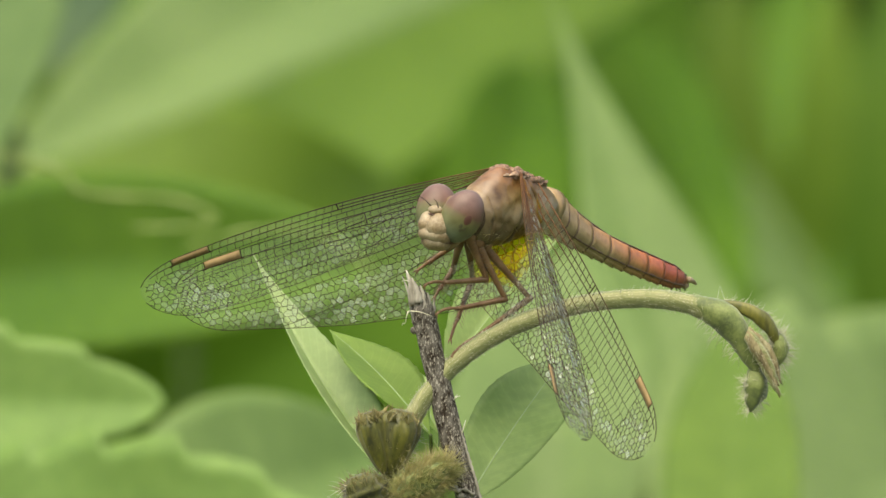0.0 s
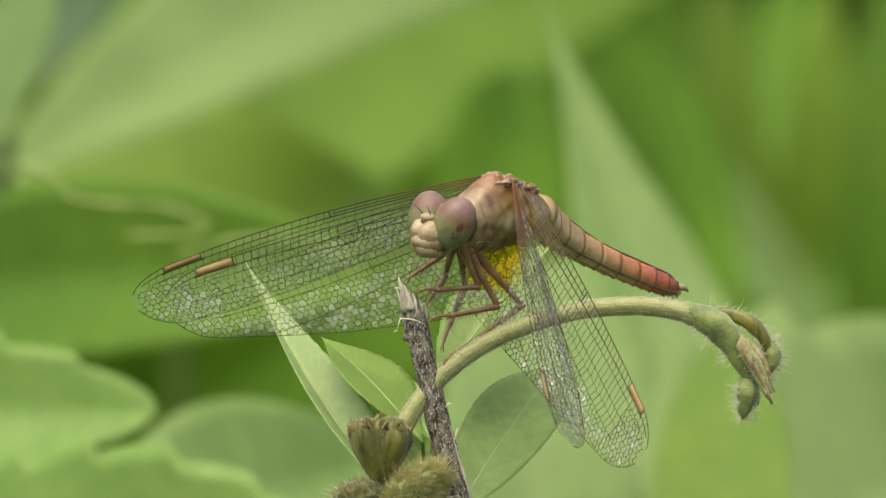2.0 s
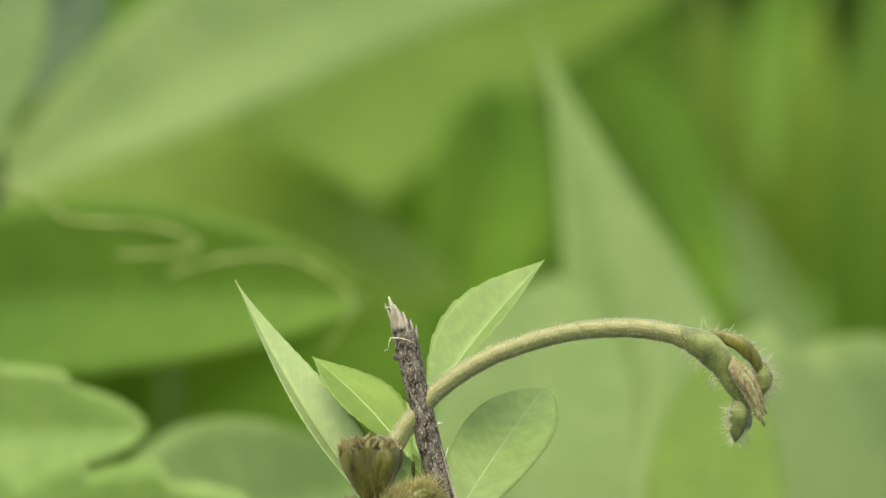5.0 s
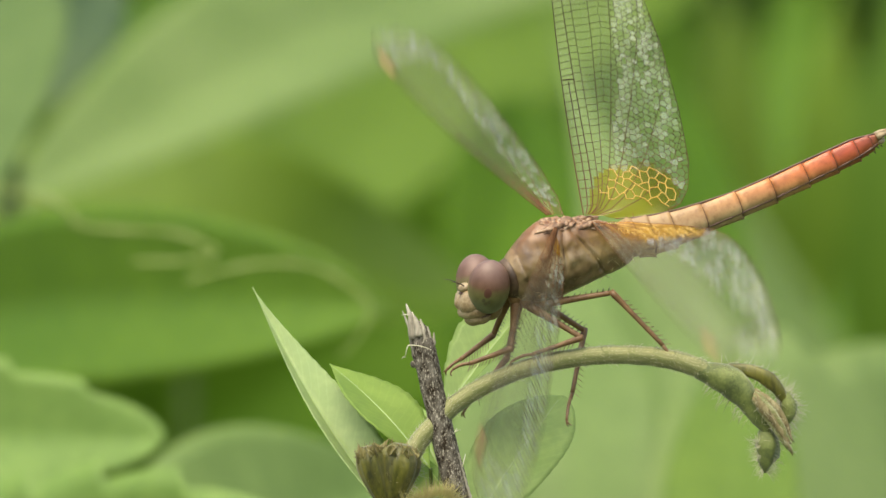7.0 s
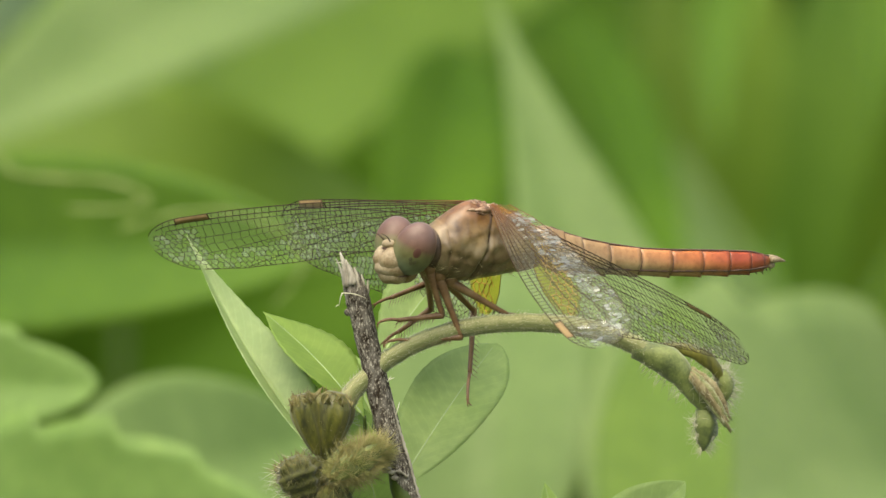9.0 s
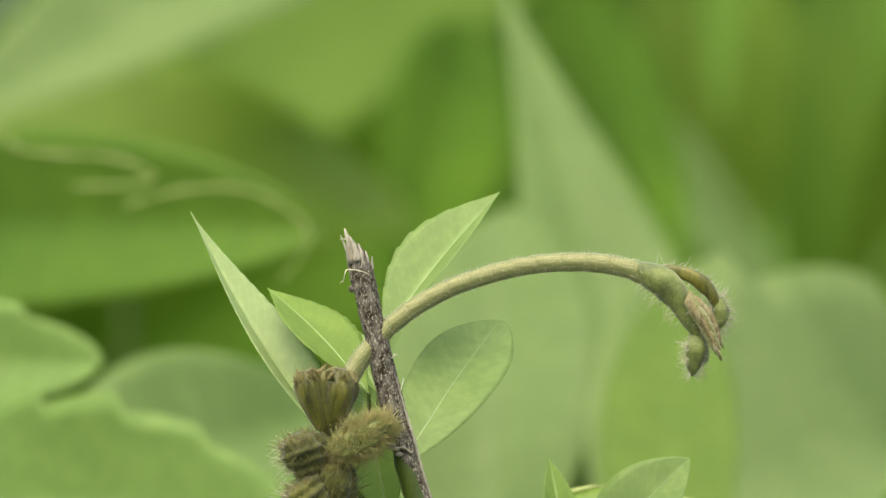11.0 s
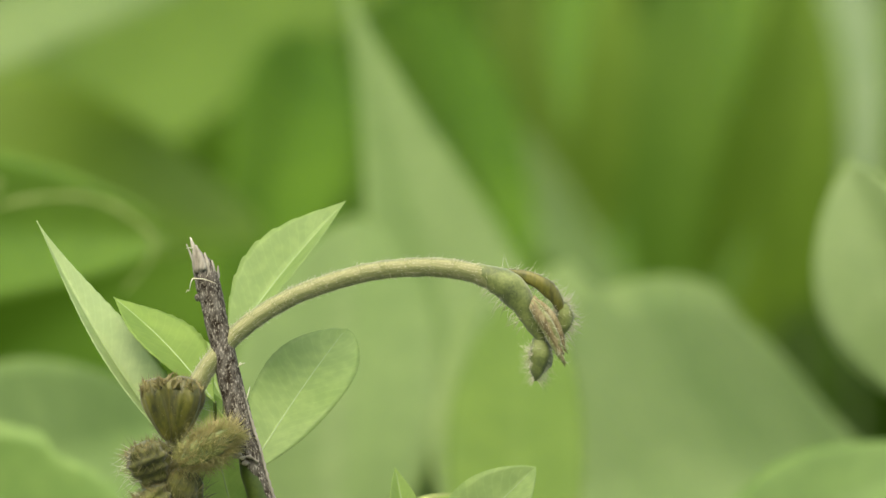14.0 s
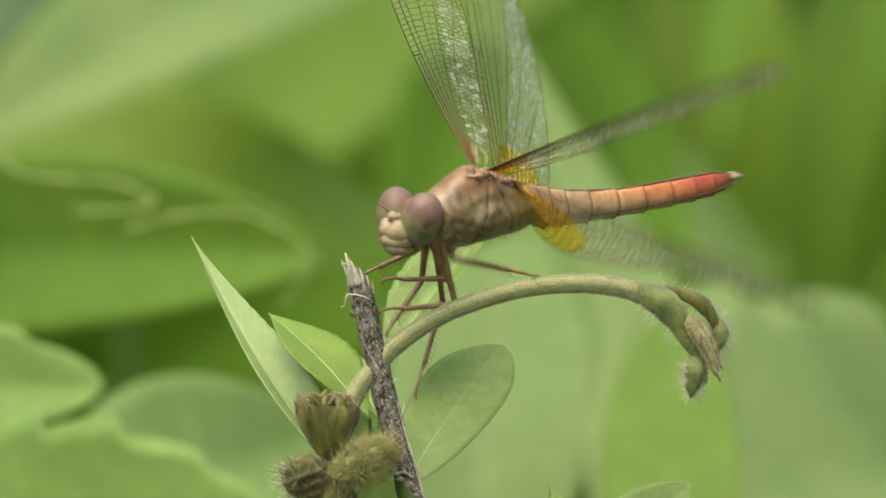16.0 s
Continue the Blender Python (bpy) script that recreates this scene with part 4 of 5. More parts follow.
def wing_surface(kind, length, side, s, c):
    lead, trail = outline(kind, s)
    width = lead - trail
    y = lead - width * c
    camber = 5 * math.sin(math.pi * c) * math.sin(math.pi * min(1, s + 0.08)) + 1.4 * math.sin(14 * c) * (1 - s)
    droop = (0.32 if kind == "H" else 0.25) * width * c * max(0.0, 1 - 1.35 * s) ** 2
    return Vector((y, side * length * s, camber - droop))


def strip(points, radius, taper=1.0):
    """A vein: a thin three-sided rod through points."""
    verts, faces, n = [], [], len(points)
    for i, p in enumerate(points):
        t = (points[min(i + 1, n - 1)] - points[max(i - 1, 0)])
        if t.length < 1e-9:
            t = Vector((0, 1, 0))
        t.normalize()
        a = t.cross(Vector((0, 0, 1))).normalized()
        r = radius * (1 + (taper - 1) * i / max(1, n - 1))
        verts += [p + a * r, p - a * r * 0.5 + Vector((0, 0, 0.87 * r)), p - a * r * 0.5 - Vector((0, 0, 0.87 * r))]
    for i in range(n - 1):
        for k in range(3):
            l = (k + 1) % 3
            faces.append((3 * i + k, 3 * i + l, 3 * i + 3 + l, 3 * i + 3 + k))
    return verts, faces


def wing(root, name, kind, side, hinge, rng):
    length = 685 if kind == "F" else 655
    amber_reach = 0.07 if kind == "F" else 0.185

    def surf(s, c):
        return wing_surface(kind, length, side, s, c)

    def ambered(s, c):
        return (s / amber_reach) ** 2 + ((c - 0.54) / 0.44) ** 2 < 1 + 0.12 * math.sin(9 * c)

    n, m = 72, 20
    grid = [[surf(0.006 + (1 - 0.008) * i / n, j / m) for j in range(m + 1)] for i in range(n + 1)]
    clear, amber = [], []
    for i in range(n):
        for j in range(m):
            f = (i * (m + 1) + j, (i + 1) * (m + 1) + j, (i + 1) * (m + 1) + j + 1, i * (m + 1) + j + 1)
            (amber if ambered((i + 0.5) / n, (j + 0.5) / m) else clear).append(f if side > 0 else f[::-1])
    flat = [p for r in grid for p in r]

    def used(faces):
        keep = sorted({i for f in faces for i in f})
        where = {k: i for i, k in enumerate(keep)}
        return [flat[k] for k in keep], [tuple(where[i] for i in f) for f in faces]

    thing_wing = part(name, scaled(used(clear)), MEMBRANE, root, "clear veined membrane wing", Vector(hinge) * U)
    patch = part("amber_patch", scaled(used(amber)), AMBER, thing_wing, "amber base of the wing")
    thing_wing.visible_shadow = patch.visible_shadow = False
    dark, yellow = [], []
    S = np.linspace(0.004, 0.994, 70)
    dark.append(strip([surf(s, 0) for s in S], 1.4, 0.6))
    dark.append(strip([surf(s, 1) for s in S], 0.7))
    node = 0.44
    longs = ((0.2, 0.3, 0.45, 0.93, 0.95), (0.22, 0.42, 0.72, 0.86, 0.95), (0.26, 0.55, 0.98, 0.74, 1.0), (0.32, 0.72, 1.0, 0.5, 0.9), (0.4, 0.85, 1.0, 0.3, 0.85))

    def long_at(j, s):
        c0, c1, c2, end, _ = longs[j]
        f = min(1.0, s / end)
        return c0 * (1 - f) ** 2 + 2 * c1 * f * (1 - f) + c2 * f * f

    dark.append(strip([surf(s, 0.07 - 0.02 * s) for s in S[S < node]], 1.1))
    dark.append(strip([surf(s, 0.13 - 0.04 * s) for s in S[S < 0.97]], 1.35, 0.6))
    dark.append(strip([surf(node, c) for c in np.linspace(0, 0.12, 4)], 1.3))
    dark.append(strip([surf(s, 0.19 - 0.03 * s + 0.05 * s * s) for s in S[S < 0.95]], 0.95, 0.6))
    for c0, c1, c2, end, r in longs:
        q = np.linspace(0.01, end, 40)
        dark.append(strip([surf(s, c0 * (1 - s / end) ** 2 + 2 * c1 * (s / end) * (1 - s / end) + c2 * (s / end) ** 2) for s in q], r, 0.6))
    k = 0.03
    while k < 0.95:
        lo = 0.0
        dark.append(strip([surf(k, lo), surf(k + 0.004, 0.07 - 0.02 * k), surf(k + 0.006, 0.13 - 0.04 * k)], 0.58))
        dark.append(strip([surf(k + 0.01, 0.13 - 0.04 * k), surf(k + 0.012, 0.19 - 0.03 * k + 0.05 * k * k)], 0.55))
        k += 0.028 if k < node else 0.022
    # ladders of cross veins between the long veins of the leading half
    k = 0.10
    while k < 0.84:
        first, second = long_at(0, k), long_at(1, k)
        half = (first + second) / 2 + rng.uniform(-0.02, 0.02)
        dark.append(strip([surf(k, 0.19 - 0.03 * k + 0.05 * k * k), surf(k + rng.uniform(0, 0.008), first)], 0.5))
        dark.append(strip([surf(k + 0.007, first), surf(k + 0.012, half), surf(k + 0.006, second)], 0.5))
        if k > 0.35:
            dark.append(strip([surf(k + 0.012, half), surf(k + 0.034, (long_at(0, k + 0.03) + long_at(1, k + 0.03)) / 2)], 0.46))
        k += rng.uniform(0.018, 0.028)
    # the net of small cells: an uneven honeycomb, cut to the wing's outline
    def inside(x, y):
        s = x / length
        if not 0.012 < s < 0.985:
            return None
        lead, trail = outline(kind, s)
        c = (lead - y) / (lead - trail)
        return (s, c) if (long_at(1, s) if 0.1 < s < 0.84 else 0.2) < c < 1.0 else None

    facet_v, facet_f = [], []
    for h, wide in ((11.4, False), (17.5, True)):
        cells = {}
        cols, rows = int(length / (h * 0.866)) + 2, int(340 / h)
        pts = {}
        for r in range(rows):
            for q in range(cols):
                cx, cy = (q + 0.5 * (r % 2)) * h * 1.05, 30 - r * h * 0.9
                pts[(q, r)] = (cx, cy)
        edges, rings = {}, []
        for (q, r), (cx, cy) in pts.items():
            ring = []
            for a in range(6):
                w = math.pi / 3 * a + math.pi / 6
                x, y = cx + h * 0.606 * math.cos(w), cy + h * 0.6 * math.sin(w)
                key = (round(x / 2.5), round(y / 2.5))
                ring.append((key, x, y))
            rings.append(ring)
            for (ka, xa, ya), (kb, xb, yb) in zip(ring, ring[1:] + ring[:1]):
                e = tuple(sorted((ka, kb)))
                edges[e] = (xa, ya, xb, yb) if ka < kb else (xb, yb, xa, ya)

        for (ka, kb), (xa, ya, xb, yb) in sorted(edges.items()):
            for key, x, y in ((ka, xa, ya), (kb, xb, yb)):
                if key not in cells:
                    cells[key] = (x + rng.uniform(-0.22, 0.22) * h, y + rng.uniform(-0.22, 0.22) * h)
            a, b = cells[ka], cells[kb]
            ia, ib = inside(*a), inside(*b)
            if not ia and not ib:
                continue
            if not (ia and ib):
                p, o = (a, b) if ia else (b, a)
                lo, hi = 0.0, 1.0
                for _ in range(7):
                    mid = (lo + hi) / 2
                    if inside(p[0] + (o[0] - p[0]) * mid, p[1] + (o[1] - p[1]) * mid):
                        lo = mid
                    else:
                        hi = mid
                e = (p[0] + (o[0] - p[0]) * lo, p[1] + (o[1] - p[1]) * lo)
                ia, ib = inside(*p), inside(*e)
                if not ib or math.hypot(p[0] - e[0], p[1] - e[1]) < 1.5:
                    continue
            isamber = ambered(*ia) and ambered(*ib)
            if isamber == wide and not (wide and ia[0] < 0.06):
                (yellow if isamber else dark).append(strip([surf(*ia), surf(*ib)], 1.15 if isamber else 0.58))
        for ring in () if wide else rings:
            spots = [inside(*cells[key]) if key in cells else None for key, _, _ in ring]
            if all(spots) and not ambered(*spots[0]):
                facet_f.append(tuple(range(len(facet_v), len(facet_v) + 6)))
                facet_v += [surf(*q) + Vector((0, 0, 0.25)) for q in spots]
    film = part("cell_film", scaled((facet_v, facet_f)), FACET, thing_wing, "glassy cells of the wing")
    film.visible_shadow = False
    if yellow:
        part("amber_vein_net", scaled(joined(yellow)), VEIN_AMBER, thing_wing, "yellow net of veins")
    st = []
    for s in np.linspace(0.795, 0.895, 8):
        for c in (0.004, 0.10):
            for z in (0.7, -0.7):
                st.append(surf(s, c) + Vector((0, 0, z)))
    faces = []
    for i in range(7):
        a = 4 * i
        faces += [(a, a + 4, a + 6, a + 2), (a + 1, a + 3, a + 7, a + 5), (a, a + 1, a + 5, a + 4), (a + 2, a + 6, a + 7, a + 3)]
    faces += [(0, 2, 3, 1), (28, 29, 31, 30)]
    dark.append(strip([surf(s, 0.105) for s in np.linspace(0.785, 0.905, 9)], 1.1))
    dark += [strip([surf(s, c) for c in np.linspace(0, 0.105, 3)], 1.0) for s in (0.793, 0.897)]
    part("stigma", scaled((st, faces)), STIGMA, thing_wing, "tan spot at the leading edge")
    part("vein_net", scaled(joined(dark)), VEIN, thing_wing, "dark brown net of veins")
    return thing_wing


LEGS = {  # coxa, thigh, shin with foot
    "LF": ((88, 15, -40), 84, 112), "RF": ((88, -15, -40), 84, 112),
    "LM": ((68, 20, -52), 112, 132), "RM": ((68, -20, -52), 112, 132),
    "LH": ((44, 20, -58), 128, 190), "RH": ((44, -20, -58), 128, 190),
}


def leg(root, key, rng):
    (cx, cy, cz), thigh, shin = LEGS[key]
    stout = 1.0 if key[1] != "H" else 0.95
    path = [Vector((thigh * f, 0, 0)) for f in np.linspace(-0.06, 1.02, 12)]
    rad = [9, 10.5, 10.5, 9.5, 8.6, 8, 7.4, 7, 6.6, 6.4, 6.4, 5.5]
    femur = part("thigh", scaled(tube(path, [r * stout * 0.82 for r in rad], 12)), LEG, root, place=Vector((cx, cy, cz)) * U)
    spines = [hair(Vector((thigh * f, s * 3, -4)), Vector((0.4, s * 0.7, -0.7)), 10, 0.9) for f in np.linspace(0.3, 0.95, 9) for s in (-1, 1)]
    part("spines", scaled(joined(spines)), LEG_DARK, femur)
    foot = 0.30 if key[1] != "H" else 0.32
    path = [Vector((shin * f, 0, 0)) for f in np.linspace(-0.02, 1 - foot, 12)]
    tarsus = [Vector((shin * (1 - foot + foot * f), 0, (3 * math.sin(math.pi * f)))) for f in np.linspace(0, 0.96, 8)]
    claw = smooth_path([tarsus[-1], tarsus[-1] + Vector((5, 2, -4)), tarsus[-1] + Vector((5, 3, -11))], 4)
    claw2 = smooth_path([tarsus[-1], tarsus[-1] + Vector((5, -2, -3)), tarsus[-1] + Vector((7, -3, -9))], 4)
    spines = [hair(Vector((shin * f, s * 2, -3)), Vector((0.75, s * 0.75, -0.8)), 17, 0.8) for f in np.linspace(0.12, 1 - foot, 11) for s in (-1, 1)]
    shape = joined([*spines, tube(path, [6.0, 6.2, 5.6, 5.2, 4.9, 4.7, 4.5, 4.3, 4.2, 4.1, 4.0, 3.8], 10),
                    tube(tarsus, [3.4, 3.2, 2.8, 3.2, 2.6, 3.0, 2.5, 2.6], 8), tube(claw, [2, 1.8, 1.4, 1.0, 0.5], 6), tube(claw2, [2, 1.8, 1.4, 1.0, 0.5], 6)])
    tibia = part("shin", scaled(shape), LEG, femur, place=(thigh * U, 0, 0))
    return femur, tibia


def dragonfly(rng):
    root = thing("dragonfly", (0, 0, 0.6), "tan and red female dragonfly with clear amber-based wings", "dragonfly")
    shape = thorax_shape()
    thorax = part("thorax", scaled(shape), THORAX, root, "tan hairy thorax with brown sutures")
    top = [(p, n) for p, n in skin_points(shape) if n.z > 0.3]
    part("hairs", scaled(furred(rng, top, 1700, 23, 0.6, 0.3, 0.5)), FUZZ, thorax)
    # brown seam strips; their dark also paints the shade in the grooves
    for x0, lean in ((2, 0.30), (-66, -0.5), (66, -0.12)):
        for side in (1, -1):
            near = [v for v in shape[0] if v.y * side > 20 and abs(v.x - x0 + lean * v.z) < 1.6 and -44 < v.z < 72]
            near.sort(key=lambda v: v.z)
            line = [v for i, v in enumerate(near) if i % 2 == 0]
            if len(line) > 5:
                line = [sum(line[max(0, i - 2):i + 3], Vector()) / len(line[max(0, i - 2):i + 3]) for i in range(len(line))]
                part("suture", scaled(strip(line[::2], 1.2)), SUTURE, thorax, "dark brown seam of the thorax")
    knobs = []
    for x, s in ((-4, 1), (-4, -1), (-60, 1), (-60, -1)):
        z = 80 - abs(x) * 0.26
        knobs += [ball((x, s * 20, z - 3), 22, 7, 5, 8, 12), ball((x - 17, s * 17, z - 5), 16, 6, 4, 8, 12), ball((x + 13, s * 19, z - 5), 13, 6, 4, 8, 12), ball((x + 4, s * 22, z - 9), 20, 4, 4, 8, 12),
                  ball((x - 26, s * 20, z - 11), 18, 5, 4, 8, 12), ball((x + 2, s * 10, z), 11, 6, 5, 8, 12)]
    knobs += [ball((-32, 0, 71), 16, 12, 9, 8, 12), ball((-88, 0, 50), 14, 12, 8, 8, 12), ball((10, 0, 82), 10, 10, 5, 8, 12)]
    knobs = [([p + 5.0 * noise.noise_vector(p * 0.16) for p in k[0]], k[1]) for k in knobs]
    part("wing_joints", scaled(joined(knobs)), grainy("rusty_joint", [(0.38, 0.08, 0.035, 0.016), (0.5, 0.22, 0.11, 0.055), (0.72, 0.42, 0.32, 0.21)], 2200, 0.45, 0.5, 4e-5), thorax, "rusty hinges of the wings")
    plates = []
    for i in range(11):
        x = 14 - 11 * i + rng.uniform(-4, 4)
        top = float(np.interp(-x, (-30, -8, 20, 50, 84, 112, 134), (80, 83, 78, 69, 55, 43, 31)))
        for s in (1, -1):
            plates.append(ball((x, s * rng.uniform(4, 18), top - 8), rng.uniform(14, 24), rng.uniform(4, 6), rng.uniform(3.5, 5), 9, 14))
    plates = [([p + 6.0 * noise.noise_vector(p * 0.12) for p in k[0]], k[1]) for k in plates]
    part("dorsal_crest", scaled(joined(plates)), grainy("rust_plate", [(0.35, 0.10, 0.045, 0.018), (0.5, 0.21, 0.11, 0.05), (0.72, 0.34, 0.24, 0.15)], 1500, 0.4, 0.5, 4e-5), thorax, "rusty crest along the back")
    part("collar", scaled(loft([(100, -3, 26, 28, 1), (95, -3, 33, 36, 0.95), (88, -3, 35, 39, 0.95), (83, -3, 36, 38, 0.95)], 32)), grainy("brown_collar", [(0.35, 0.03, 0.018, 0.01), (0.65, 0.11, 0.07, 0.04)], 900, 0.5, 0.5), thorax, "dark brown neck collar")
    coxae = []
    for c, _, _ in LEGS.values():
        coxae.append(ball((c[0], c[1], c[2] + 8), 13, 11, 16, 8, 12))
    part("leg_joints", scaled(joined(coxae)), LEG, thorax)

    # head, turning on the neck
    head = part("head", scaled(joined([ball((22, 0, -4), 26, 46, 42, 12, 20), ball((2, 0, -2), 14, 20, 22, 8, 14), ball((28, 0, -34), 24, 30, 26, 10, 16)])), TAN, root, "tan head with large eyes",
                Vector((107, 0, -4)) * U)
    for s in (1, -1):
        c = Vector((30, s * 32, 6))
        turn = Euler((radians(-s * 16), radians(-14), 0)).to_matrix()
        eye = part("eye", scaled(ball((0, 0, 0), 37.5, 36, 50, 28, 40)), EYE_MAT, head, "purplish brown eye, grey-green below", c * U)
        eye.rotation_euler = turn.to_euler()

        def cap(way, spread, lift):
            """A patch that lies on the eye round the direction way."""
            way = Vector(way).normalized()
            a = way.orthogonal().normalized()
            b = way.cross(a)
            verts, faces = [], []
            for i in range(5):
                for k in range(14):
                    w = 2 * math.pi * k / 14
                    q = (way + (a * math.cos(w) + b * math.sin(w)) * (spread * (i + 0.02) / 4)).normalized()
                    q = Vector((q.x * 37.5, q.y * 36, q.z * 50)) * (lift - 0.012 * (i / 4) ** 3)
                    verts.append(c + turn @ q)
            for i in range(4):
                for k in range(14):
                    l = (k + 1) % 14
                    faces.append((i * 14 + k, (i + 1) * 14 + k, (i + 1) * 14 + l, i * 14 + l))
            return verts, faces
        part("eye_spot", scaled(cap((0.35, s * 0.93, 0.04), 0.19, 1.012)), EYE_SPOT, head, "dark red spot on the eye")
        for x, z in ((0.52, -0.28), (0.24, -0.32), (0.40, -0.42)):
            part("eye_mark", scaled(cap((x, s * 0.9, z), 0.095, 1.008)), EYE_DARK, head, "dark dot on the lower eye")

    def face(shapes, seed):
        v, f = joined(shapes)
        low = Vector((0, 0, (0, 10, 10, 7, 3)[seed]))
        return scaled(([p * (1 + 0.035 * noise.noise(p * 0.06 + Vector((seed, 0, 0)))) - low for p in v], f))
    part("vertex", face([ball((64, 0, 20), 11, 16, 9, 10, 14), ball((60, 12, 14), 6, 6, 6, 6, 8), ball((60, -12, 14), 6, 6, 6, 6, 8)], 1), FACE, head, "small pale bump between the eyes")
    part("forehead", face([ball((54, 11, -7), 31, 24, 26, 14, 20), ball((54, -11, -7), 31, 24, 26, 14, 20)], 2), FACE, head, "ivory double-domed forehead")
    part("face_shield", face([ball((54, 0, -25), 30, 34, 20, 14, 24)], 3), FACE, head, "ivory face plate")
    part("lip", face([ball((51, 0, -42), 27, 28, 17, 12, 20)], 4), FACE, head, "ivory upper lip")
    part("mouth", scaled(joined([ball((46, 0, -44.5), 26.5, 32, 1.6, 6, 20), ball((64, 0, 2), 12, 18, 2.0, 6, 16)])), SEAM, head, "dark folds of the face")
    feelers = [tube(smooth_path([(68, s * 10, 16), (80, s * 16, 26), (94, s * 20, 32)], 5), [1.3, 1.0, 0.8, 0.6, 0.5, 0.3], 5) for s in (1, -1)]
    part("antennae", scaled(joined(feelers)), LEG_DARK, head, "short dark bristle antennae")

    # abdomen of ten rings
    abd = part("abdomen", scaled(loft([(6, -2, 22, 26, 1), (0, -2, 28, 31, 1), (-14, -4, 32, 35, 0.95), (-26, -4, 33, 36, 0.95)], 28)), ABDOMEN, root, "amber abdomen that reddens to the tip", Vector((-128, 0, 9)) * U)
    cuts = [-26, -56, -98, -160, -228, -296, -362, -420, -466, -496]
    wide = [31, 30, 26, 21.5, 19.5, 18.5, 18, 17, 15, 11, 6.5]
    high = [36, 35, 31, 26.5, 24, 22.5, 21.5, 21, 19, 14, 8]
    drop = [-4, -7, -8, -8, -7, -6, -4, -3, -2, -1, 0]
    # the abdomen sags a little behind its base and rises again to the tip: each ring tilts on the one before it
    ends = cuts + [-512]
    sag = [-SAG * math.sin(math.pi * ((-26 - x) / 486) ** 0.8) for x in ends]
    tilts = [Matrix.Translation((a, 0, z)) @ Matrix.Rotation(math.asin((y - z) / (a - b)), 4, "Y") @ Matrix.Translation((-a, 0, 0)) for a, b, z, y in zip(ends, ends[1:], sag, sag[1:])]

    def bent(shape):
        return ([tilts[max(0, min(9, sum(p.x < c for c in cuts) - 1))] @ Vector(p) for p in shape[0]], *shape[1:])
    for i, (a, b) in enumerate(zip(ends, ends[1:])):
        secs = []
        for f in np.linspace(0, 1, 7):
            w = wide[i] * (1 - f) + wide[i + 1] * f
            h = high[i] * (1 - f) + high[i + 1] * f
            swell = 0.98 + 0.07 * f ** 1.5
            secs.append((a + (b - a) * f + (0.5 if f == 0 else 0), drop[i] * (1 - f) + drop[i + 1] * f, w * swell, h * swell, 0.95))
        ring = loft(secs, 28, lambda p: Vector((p.x, p.y * (1.0 - 0.5 * max(0.0, p.z + 10) / 40), p.z)))
        tilt = Matrix.Translation(tilts[i].translation * U) @ tilts[i].to_3x3().to_4x4()
        part("ring", scaled(ring), ABDOMEN, abd).matrix_basis = tilt
        # the thin keeled edge below each flank, drawn out to a tooth at its rear
        for s in (1, -1):
            verts = []
            for f in np.linspace(0.02, 1.0, 9):
                w, h, mid = (q[i] * (1 - f) + q[i + 1] * f for q in (wide, high, drop))
                x = a + (b - a) * f
                lower = mid - h * (0.98 + 0.16 * f ** 2)
                verts += [Vector((x, s * w * 0.80, mid - h * 0.55)), Vector((x, s * w * 0.66, mid - h * 0.55)), Vector((x - 3 * f, s * w * 0.50, lower)), Vector((x - 3 * f, s * w * 0.58, lower))]
            sheet = [(4 * j + k, 4 * j + (k + 1) % 4, 4 * j + 4 + (k + 1) % 4, 4 * j + 4 + k) for j in range(8) for k in range(4)] + [(0, 3, 2, 1), (32, 33, 34, 35)]
            part("flank_edge", scaled((verts, sheet)), ABDOMEN, abd).matrix_basis = tilt
        edge = [(b + 0.6, secs[-1][1], secs[-1][2] * 1.02, secs[-1][3] * 1.02, 0.95), (b - 0.4, secs[-1][1], secs[-1][2] * 1.03, secs[-1][3] * 1.03, 0.95)]
        teeth = [hair(Vector((a + (b - a) * f, s * wide[i] * 0.55, drop[i] - high[i] * 0.82)), Vector((-0.6, s * 0.2, -1)), 6, 1.6) for f in (0.5, 0.95) for s in (1, -1)]
        part("seam", scaled(bent(joined([loft(edge, 28, lambda p: Vector((p.x, p.y * (1.0 - 0.5 * max(0.0, p.z + 10) / 40), p.z))), *teeth]))), SEAM, abd)
    for side in (1, -1):
        rim = [Vector((x, side * 0.86 * float(np.interp(-x, [-c for c in cuts] + [512], wide)), float(np.interp(-x, [-c for c in cuts] + [512], drop)) - 0.5 * float(np.interp(-x, [-c for c in cuts] + [512], high))))
               for x in np.linspace(-40, -505, 60)]
        part("side_stripe", scaled(bent(tube(rim, [2.0 + 0.7 * math.sin(i * 1.9) for i in range(60)], 6))), SEAM, abd, "dark line along the flank")
    keel = [Vector((x, 0, float(np.interp(-x, [26, 98, 228, 362, 466, 512], [31, 23, 17, 19.5, 19, 9])))) for x in np.linspace(-26, -508, 40)]
    part("keel", scaled(bent(tube(keel, [1.8] * 40, 6))), SEAM, abd, "dark line along the back")
    cerci = [tube(smooth_path([(-508, s * 6, 4), (-524, s * 7, 6), (-542, s * 5, 4)], 5), [6, 6, 5, 4, 3, 1], 8) for s in (1, -1)]
    part("claspers", scaled(joined(cerci + [ball((-514, 0, -6), 10, 9, 7, 6, 10)])), FACE, abd, "pale pointed tail claspers")
    wings = {k: wing(root, "forewing" if k[1] == "F" else "hindwing", k[1], 1 if k[0] == "L" else -1, h, random.Random(11 + i))
             for i, (k, h) in enumerate(WING_HINGE.items())}
